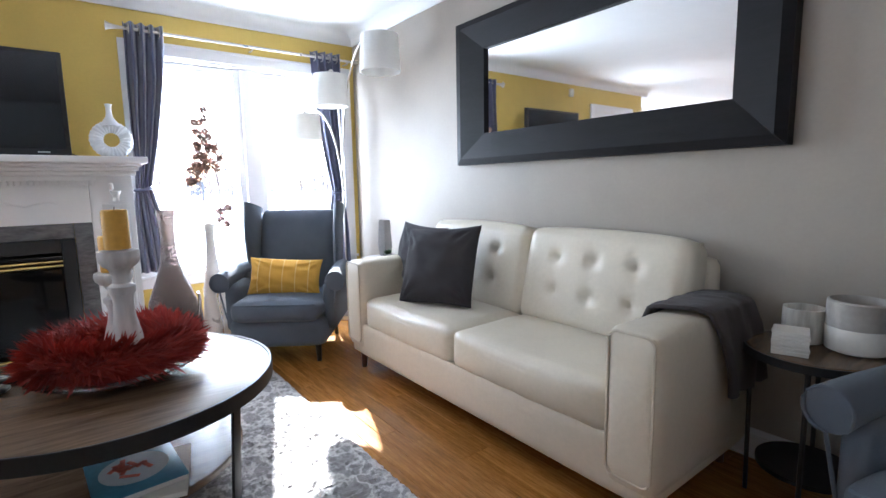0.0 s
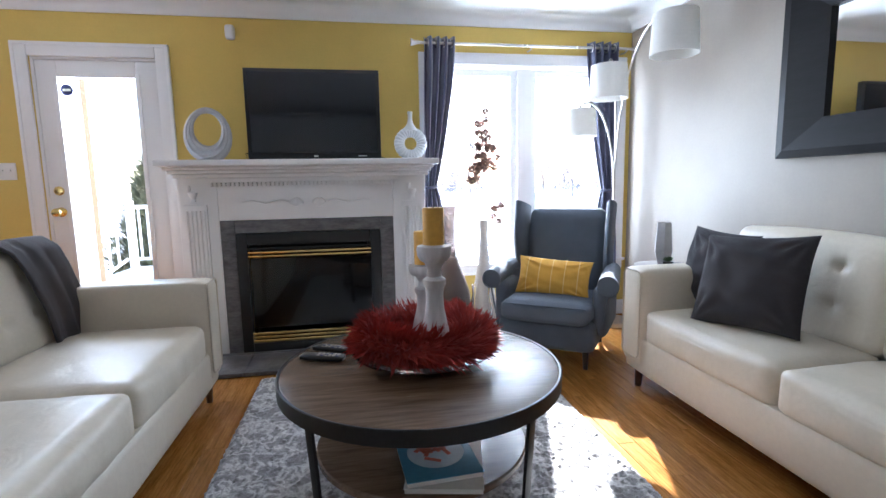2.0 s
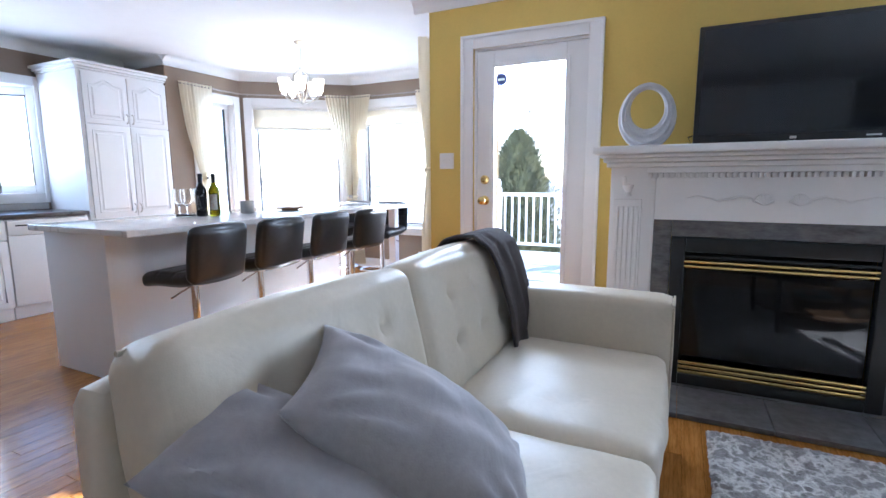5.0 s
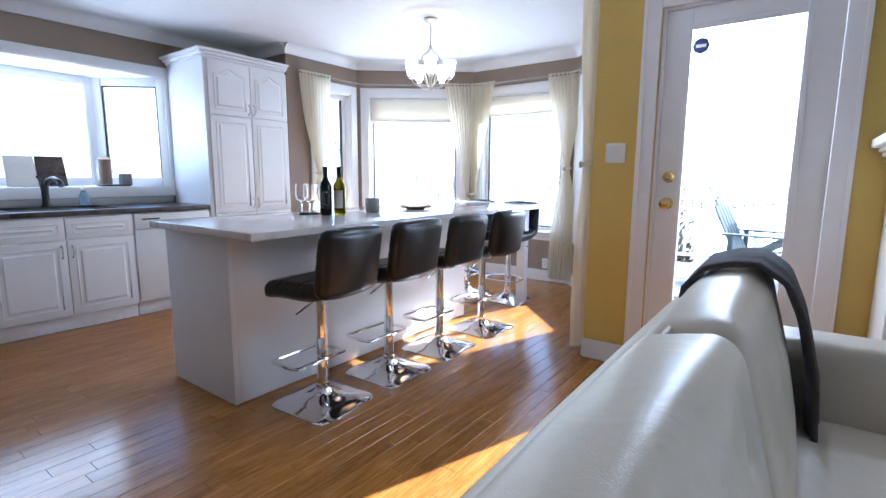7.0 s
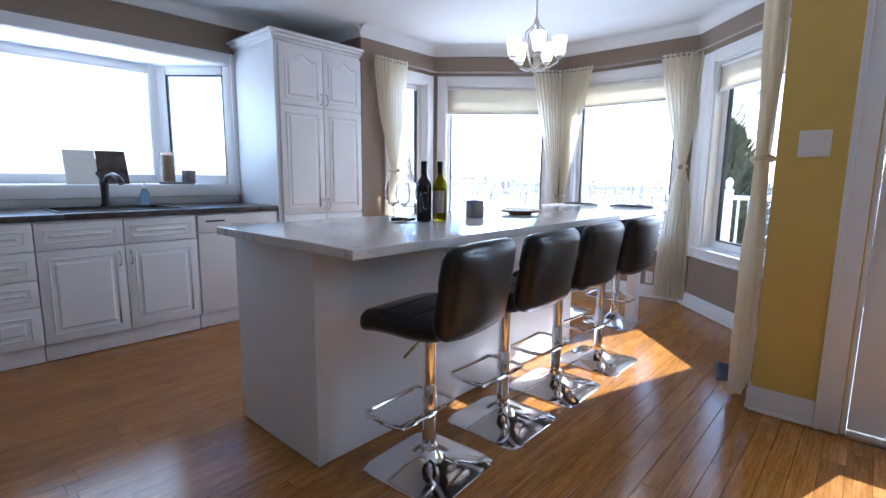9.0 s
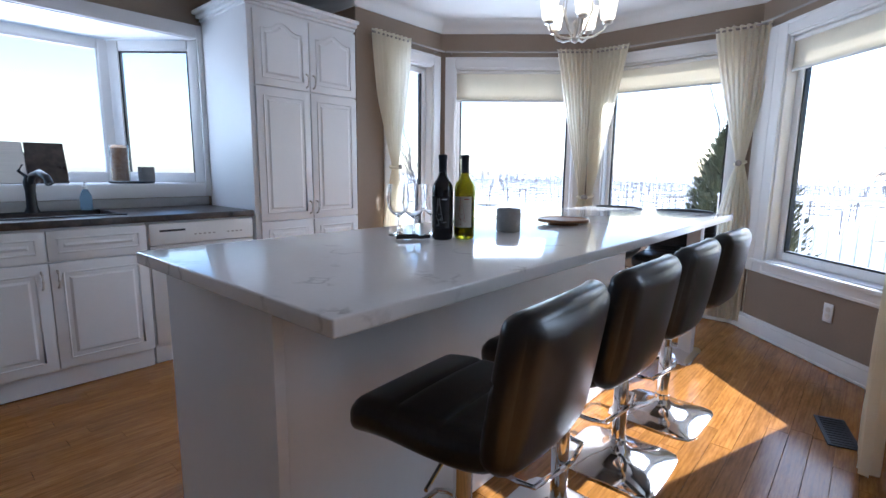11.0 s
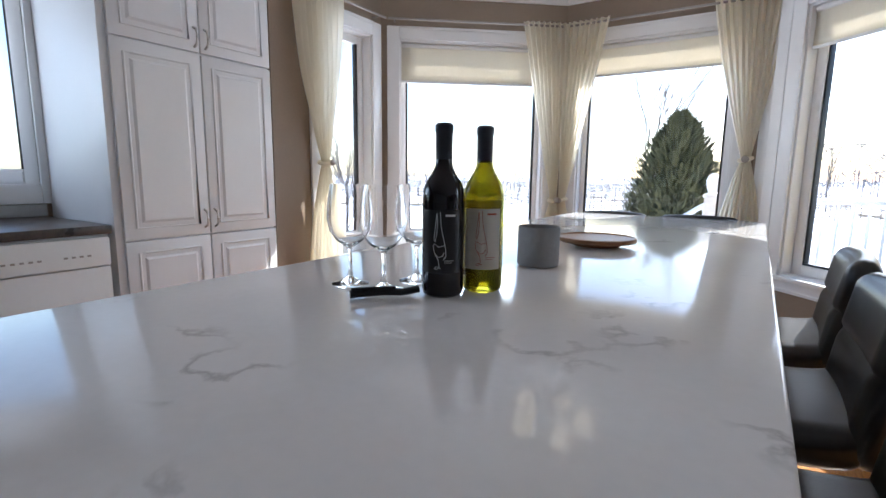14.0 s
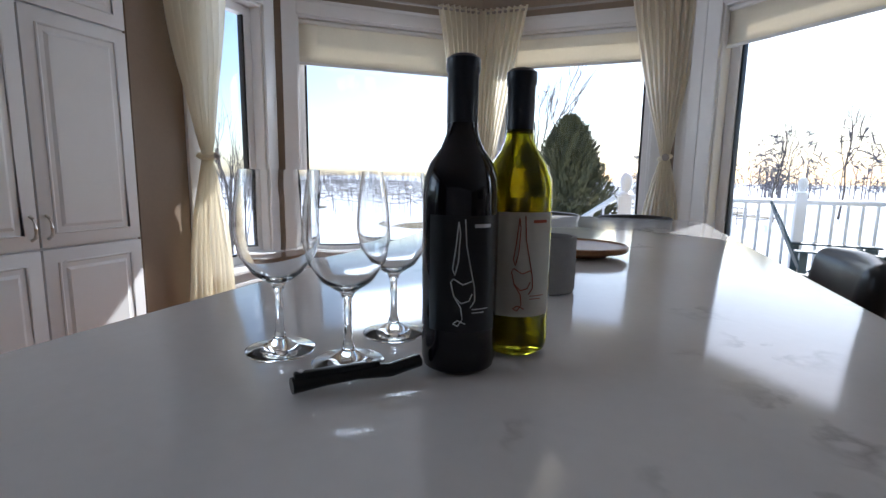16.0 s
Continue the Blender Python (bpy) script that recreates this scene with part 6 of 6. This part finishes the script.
# pantry: local x along +y, face to -y (world +x)
pn = thing("pantry_cabinet", Matrix.Translation((KX + 0.02, 3.43, 0)) @ Matrix.Rotation(radians(90), 4, "Z"), "tall white pantry cabinet with raised-panel doors", "cabinet")
Mesh().box(0, 0.845, 0.0, 0.66, 0.1, 2.19, 0.003).made("body", CABWHITE, pn)
Mesh().box(0.01, 0.84, 0.03, 0.6, 0.004, 0.099, 0.002).made("toe_kick", CABWHITE, pn)
for x0, x1, hx in ((0.03, 0.437, 0.41), (0.44, 0.845, 0.465)):
    raised_door(pn, x0, x1, 1.705, 2.17, (hx, 1.775), True)
    raised_door(pn, x0, x1, 0.82, 1.70, (hx, 0.9))
    raised_door(pn, x0, x1, 0.12, 0.815, None)
c = Mesh()
for z0, z1, o in ((2.1905, 2.21, 0.012), (2.2105, 2.235, 0.035), (2.2355, 2.26, 0.06)):
    c.box(-o, 0.85 + 0.005, -o, 0.66, z0, z1, 0.007, 3)
c.made("crown", CABWHITE, pn)

# island
il = thing("kitchen_island", pose(0, 0, 0), "white kitchen island with white quartz top", "island")
o = Mesh().box(-4.48, -3.508, 2.3, 5.33, 0.882, 0.918, 0.005, 3).made("top", QUARTZ, il)
Mesh().box(-4.455, -3.86, 2.4, 4.45, 0.1, 0.8815, 0.002).box(-4.44, -3.9, 2.45, 4.4, 0.004, 0.0995, 0.001).made("body", CABWHITE, il)
Mesh().box(-4.46, -3.835, 2.37, 2.399, 0.004, 0.8815, 0.003).made("end_panel", CABWHITE, il)
Mesh().box(-3.859, -3.838, 2.4, 4.452, 0.004, 0.8815, 0.002).made("back_panel", CABWHITE, il)
for x in (-4.4, -3.68):
    Mesh().box(x - 0.04, x + 0.04, 5.15, 5.23, 0.004, 0.8815, 0.006).made("leg", CABWHITE, il)


def bar_stool(m):
    t = thing("bar_stool", m, "black leatherette bar stool on a square chrome base", "stool", "bar stools")
    q = Mesh()
    rows = [(0.2, 0.0), (0.2, 0.006), (0.19, 0.011), (0.13, 0.022), (0.06, 0.045), (0.034, 0.075), (0.03, 0.085)]
    rings = []
    for h, z in rows:
        k = []
        for i in range(40):
            a = 2 * math.pi * i / 40
            c, s = math.cos(a), math.sin(a)
            e = 0.22 + 0.78 * min(1, (z / 0.07))
            sc = h / ((abs(c) ** (2 / e) + abs(s) ** (2 / e)) ** (e / 2))
            k.append(q.bm.verts.new((sc * c, sc * s, z + 0.001)))
        rings.append(k)
    for a, b in zip(rings, rings[1:]):
        for i in range(40):
            q.bm.faces.new((a[i], a[(i + 1) % 40], b[(i + 1) % 40], b[i]))
    q.bm.faces.new(rings[0][::-1])
    q.bm.faces.new(rings[-1])
    q.made("base", STEEL, t)
    Mesh().lathe([(0.034, 0.08), (0.034, 0.1), (0.028, 0.105), (0.028, 0.34), (0.026, 0.345), (0.026, 0.35)], n=20).lathe([(0.024, 0.35), (0.024, 0.57)], n=20).made("column", STEEL, t)
    Mesh().tube([(0.16, 0.0, 0.225), (0.17, -0.05, 0.225), (0.17, -0.17, 0.225), (0.15, -0.2, 0.225), (-0.15, -0.2, 0.225), (-0.17, -0.17, 0.225), (-0.17, -0.05, 0.225), (-0.16, 0.0, 0.225), (-0.03, 0.03, 0.24), (0.03, 0.03, 0.24)], 0.009, 8, closed=True).made("footrest", STEEL, t)
    Mesh().tube([(0.02, 0, 0.555), (0.1, 0.02, 0.54), (0.19, 0.04, 0.52)], 0.005, 8).lathe([(0.1, 0.565), (0.1, 0.58), (0.02, 0.582)], n=20).made("lever", STEEL, t)

    def quilt(u, p):
        if u.z > 0.3:
            for g in (-0.33, 0.33):
                p.z -= 0.006 * math.exp(-((u.y - g) / 0.03) ** 2)
        p.z += 0.03 * max(0, u.y) ** 3 - 0.02 * max(0, -u.y) ** 3
        return p

    Mesh().soft(-0.195, 0.195, -0.2, 0.2, 0.58, 0.665, 0.035, 34, 0.008, quilt).made("seat", BLACKLEATHER, t)

    def quilt2(u, p):
        if u.y < -0.3:
            p.y += 0.009 * math.exp(-((u.z - 0.1) / 0.05) ** 2)
        p.y += 0.02 * u.x * u.x * -1
        return p

    Mesh().soft(-0.195, 0.195, -0.035, 0.04, 0.0, 0.32, 0.035, 24, 0.012, quilt2, m=Matrix.Translation((0, 0.2, 0.605)) @ Matrix.Rotation(radians(-9), 4, "X"), wr=0.0015).made("backrest", BLACKLEATHER, t)
    return t


first = bar_stool(pose(-3.53, 2.68, 0, 0, 0, -86))
for x, y, a in ((-3.53, 3.185, -90), (-3.535, 3.7, -89), (-3.53, 4.235, -92), (-3.8, 5.14, 2), (-4.27, 5.14, -3)):
    copy_thing(first, pose(x, y, 0, 0, 0, a))

# chandelier and medallion
ch = thing("chandelier", pose(-4.2, 4.45, 0), "nickel chandelier with lit frosted glass shades", "chandelier")
Mesh().lathe([(0.06, 2.44), (0.05, 2.425), (0.02, 2.41), (0.01, 2.4)], n=24).lathe([(0.006, 2.2), (0.006, 2.41)], n=10).lathe([(0.015, 2.19), (0.022, 2.21), (0.01, 2.24)], n=16).lathe([(0.004, 1.875), (0.018, 1.885), (0.024, 1.9), (0.012, 1.92), (0.012, 1.96), (0.02, 1.98), (0.008, 2.0)], n=18).made("stem", NICKEL, ch)
for k in range(5):
    a = radians(k * 72 + 20)
    c, s = math.cos(a), math.sin(a)
    Mesh().tube([(0.012 * c, 0.012 * s, 2.2), (0.075 * c, 0.075 * s, 2.14), (0.085 * c, 0.085 * s, 2.05), (0.05 * c, 0.05 * s, 1.95), (0.015 * c, 0.015 * s, 1.9)], 0.006, 8).tube([(0.015 * c, 0.015 * s, 1.9), (0.09 * c, 0.09 * s, 1.9), (0.15 * c, 0.15 * s, 1.93), (0.165 * c, 0.165 * s, 1.965)], 0.006, 8).lathe([(0.02, 1.96), (0.028, 1.97), (0.022, 1.985)], 0.165 * c, 0.165 * s, 0, 16).made("arm", NICKEL, ch)
    Mesh().lathe([(0.025, 1.98), (0.036, 1.99), (0.042, 2.03), (0.052, 2.1), (0.049, 2.1), (0.038, 2.03), (0.03, 1.995)], 0.165 * c, 0.165 * s, 0, 24).made("shade", FROST, ch)
Mesh().lathe([(0.02, 2.445), (0.09, 2.445), (0.11, 2.455), (0.13, 2.452), (0.17, 2.465), (0.19, 2.46), (0.22, 2.472), (0.25, 2.478)], -4.2, 4.45, 0, 72, wob=lambda a, h: 1 + 0.02 * math.sin(a * 24)).made("ceiling_medallion", CEIL, label="white plaster ceiling medallion", category="medallion", kind="structure")

# ---- on the island ----
ZT = 0.9185


def wine_glass(x, y):
    t = thing("wine_glass", pose(x, y, ZT), "clear empty wine glass on the quartz top", "wine glass", "wine glasses")
    Mesh().lathe([(0.002, 0.0), (0.036, 0.0), (0.037, 0.0025), (0.02, 0.006), (0.007, 0.014), (0.0042, 0.026), (0.004, 0.066), (0.008, 0.075), (0.026, 0.087), (0.039, 0.107), (0.0435, 0.13), (0.0415, 0.16), (0.036, 0.196), (0.035, 0.196), (0.0403, 0.16), (0.0422, 0.13), (0.0378, 0.108), (0.025, 0.089), (0.008, 0.08), (0.001, 0.078)], n=48).made("glass", GLASS, t).visible_shadow = False


wine_glass(-4.215, 3.114)
wine_glass(-4.127, 3.110)
wine_glass(-4.126, 3.214)


def bottle(x, y, h, glass, lab, ink, label, wine=None):
    t = thing("wine_bottle", pose(x, y, ZT), label, "wine bottle", "wine bottles")
    k = h / 0.3
    pr = [(0.005, 0.004), (0.03, 0.0), (0.0355, 0.004), (0.0375, 0.012), (0.0378, 0.17 * k), (0.0365, 0.188 * k), (0.031, 0.203 * k), (0.021, 0.217 * k), (0.0155, 0.23 * k), (0.0142, 0.245 * k), (0.0138, 0.285 * k), (0.015, 0.288 * k), (0.015, 0.298 * k), (0.005, 0.3 * k)]
    if wine:
        pr += [(0.011, 0.296 * k), (0.0115, 0.23 * k), (0.028, 0.2 * k), (0.0345, 0.18 * k), (0.0345, 0.012), (0.02, 0.01)]
    Mesh().lathe(pr, n=48).made("body", glass, t)
    Mesh().lathe([(0.0146, 0.238 * k), (0.0149, 0.285 * k), (0.0162, 0.288 * k), (0.0162, 0.299 * k), (0.012, 0.3025 * k), (0.002, 0.3028 * k)], n=32).made("capsule", FOIL, t)
    z0, z1 = 0.045 * k, 0.155 * k
    # label wraps the side that faces the seats
    a0, a1 = radians(-120), radians(-10)
    Mesh().sheet(lambda u, v: (0.0383 * math.cos(a0 + (a1 - a0) * u), 0.0383 * math.sin(a0 + (a1 - a0) * u), z0 + (z1 - z0) * v), 20, 4).made("label", lab, t)

    def on(u, v):
        a = a0 + (a1 - a0) * u
        return (0.0389 * math.cos(a), 0.0389 * math.sin(a), z0 + (z1 - z0) * v)

    left = [(0.42, 0.95), (0.39, 0.75), (0.35, 0.55), (0.38, 0.5), (0.42, 0.62), (0.44, 0.85), (0.42, 0.95)]
    right = [(0.5, 0.97), (0.52, 0.75), (0.58, 0.55), (0.63, 0.4), (0.64, 0.28), (0.58, 0.22)]
    glassy = [(0.6, 0.45), (0.48, 0.42), (0.36, 0.47), (0.33, 0.44), (0.37, 0.32), (0.46, 0.22), (0.48, 0.12), (0.42, 0.06), (0.36, 0.08), (0.42, 0.11), (0.52, 0.08)]
    cup = [(0.37, 0.32), (0.46, 0.26), (0.56, 0.28), (0.6, 0.34)]
    for line in (left, right, glassy, cup):
        pts = []
        for (u0, v0), (u1, v1) in zip(line, line[1:]):
            pts += [on(u0 + (u1 - u0) * s / 4, v0 + (v1 - v0) * s / 4) for s in range(4)]
        Mesh().tube(pts + [on(*line[-1])], 0.0006, 5).made("drawing", ink, t)
    for v, u0, u1, hh in ((0.9, 0.62, 0.86, 0.03), (0.2, 0.6, 0.84, 0.008), (0.17, 0.6, 0.78, 0.008)):
        Mesh().sheet(lambda u, w: on(u0 + (u1 - u0) * u, v + hh * w), 6, 1).made("text_bar", ink, t)
    if wine:
        Mesh().lathe([(0.002, 0.012), (0.034, 0.012), (0.034, 0.17 * k), (0.002, 0.1701 * k)], n=40).made("wine", wine, t)


WINE = mat("white_wine", (0.46, 0.41, 0.045), 0.02, trans=1.0, var=0.0, rvar=0.0, ior=1.33)
bottle(-4.022, 3.151, 0.302, WINEBLACK, LABELBLK, INKSIL, "dark red wine bottle with a black line-drawing label")
bottle(-3.981, 3.226, 0.302, GREENGL, LABELCREAM, INKRED, "olive glass white wine bottle with a cream label", WINE)
cs = thing("corkscrew", pose(-4.092, 3.070, ZT + 0.001, 0, 0, 45.7), "black folded waiter's corkscrew beside the glasses", "corkscrew")
q = Mesh()
q.tube([(-0.06, 0, 0.007), (-0.03, 0.004, 0.008), (0.0, 0.003, 0.009), (0.03, -0.002, 0.008), (0.062, 0.003, 0.011)], 0.0075, 10, 0.0065)
q.made("handle", BLACKPL, cs)
Mesh().box(-0.058, 0.02, -0.004, 0.004, 0.0135, 0.019, 0.002).made("lever", BLACKPL, cs)
for x in (-0.052, 0.01):
    Mesh().lathe([(0.003, 0), (0.003, 0.004)], x, 0, 0.0158, 10).made("rivet", STEEL, cs)
v = thing("concrete_cup", pose(-3.99, 3.53, ZT), "grey concrete candle cup on the island", "cup")
Mesh().lathe([(0.04, 0), (0.048, 0.002), (0.05, 0.006), (0.05, 0.093), (0.048, 0.096), (0.043, 0.095), (0.042, 0.02), (0.01, 0.018)], n=40).made("cup", CONCRETE, v)
v = thing("wooden_tray", pose(-3.97, 3.97, ZT), "round acacia wood serving tray on the island", "tray")
Mesh().lathe([(0.04, 0), (0.07, 0.0), (0.075, 0.012), (0.03, 0.0125)], n=40).made("foot", WOODPLATE, v)
Mesh().lathe([(0.02, 0.0126), (0.115, 0.0126), (0.12, 0.016), (0.12, 0.026), (0.117, 0.028), (0.112, 0.024), (0.02, 0.023)], n=48).made("plate", WOODPLATE, v)


# ---- floor planks, last ----
fl = Mesh().box(XL, XR, YB, Y0 + 0.14, -0.12, -0.022, 0)
lo = [fl.bm.verts.new((x, y, -0.12)) for x, y in ((-5.94, 4.28), (-5.94, 5.29), (-4.88, 6.17), (-3.59, 6.17), (-2.66, 5.22), (-2.66, 4.28))]
hi = [fl.bm.verts.new((v.co.x, v.co.y, -0.022)) for v in lo]
fl.bm.faces.new(lo)
fl.bm.faces.new(hi[::-1])
for i in range(6):
    fl.bm.faces.new((lo[i], lo[(i + 1) % 6], hi[(i + 1) % 6], hi[i]))
floor = fl.made("floor", PLANK, smooth=False, label="glossy orange-brown oak strip floor", category="floor", kind="structure")


def plank_end(x):
    """How far the boards run towards the bay at this x."""
    if x < -5.94 or x > -2.68:
        return 4.28 if x < -5.9 else Y0 + 0.1
    if x < -4.87:
        return 5.27 + (x + 5.94) * 0.88 / 1.07
    return 6.16 if x < -3.6 else 5.2 + (-2.68 - x) * 0.95 / 0.92


PW = 0.083
rnd = random.Random(11)
rest = Mesh()
shared = {}
singles = 0
x = XL + 0.002
col = 0
while x < XR - 0.02:
    w = min(PW, XR - x)
    y, end = YB, plank_end(x + w / 2)
    y += rnd.uniform(-0.8, 0)
    while y < end:
        ln = rnd.choice((0.5, 0.7, 0.9, 1.1))
        a, b = max(y, YB), min(y + ln, end)
        y += ln
        if b - a < 0.03:
            continue
        near = (-4.0 < x < -1.9 and 1.2 < a < 4.0) or (0.8 < x < 1.5 and 0.6 < a < 2.6)
        if near and singles < 300 and abs(b - a - ln) < 1e-6:
            if ln not in shared:
                t = Mesh().box(0, PW - 0.0012, 0, ln - 0.0015, -0.02, 0, 0.0012, 1)
                ob = t.made("plank", PLANK, floor, smooth=False)
                shared[ln] = ob.data
            else:
                ob = new("plank", shared[ln])
                ob.parent = floor
            ob.location = (x, a, 0)
            singles += 1
        else:
            rest.box(x, x + w - 0.0012, a, b - 0.0015, -0.02, rnd.uniform(-0.0004, 0), 0)
    x += PW
    col += 1
rest.made("planks", PLANK, floor, smooth=False, kind="stuff")
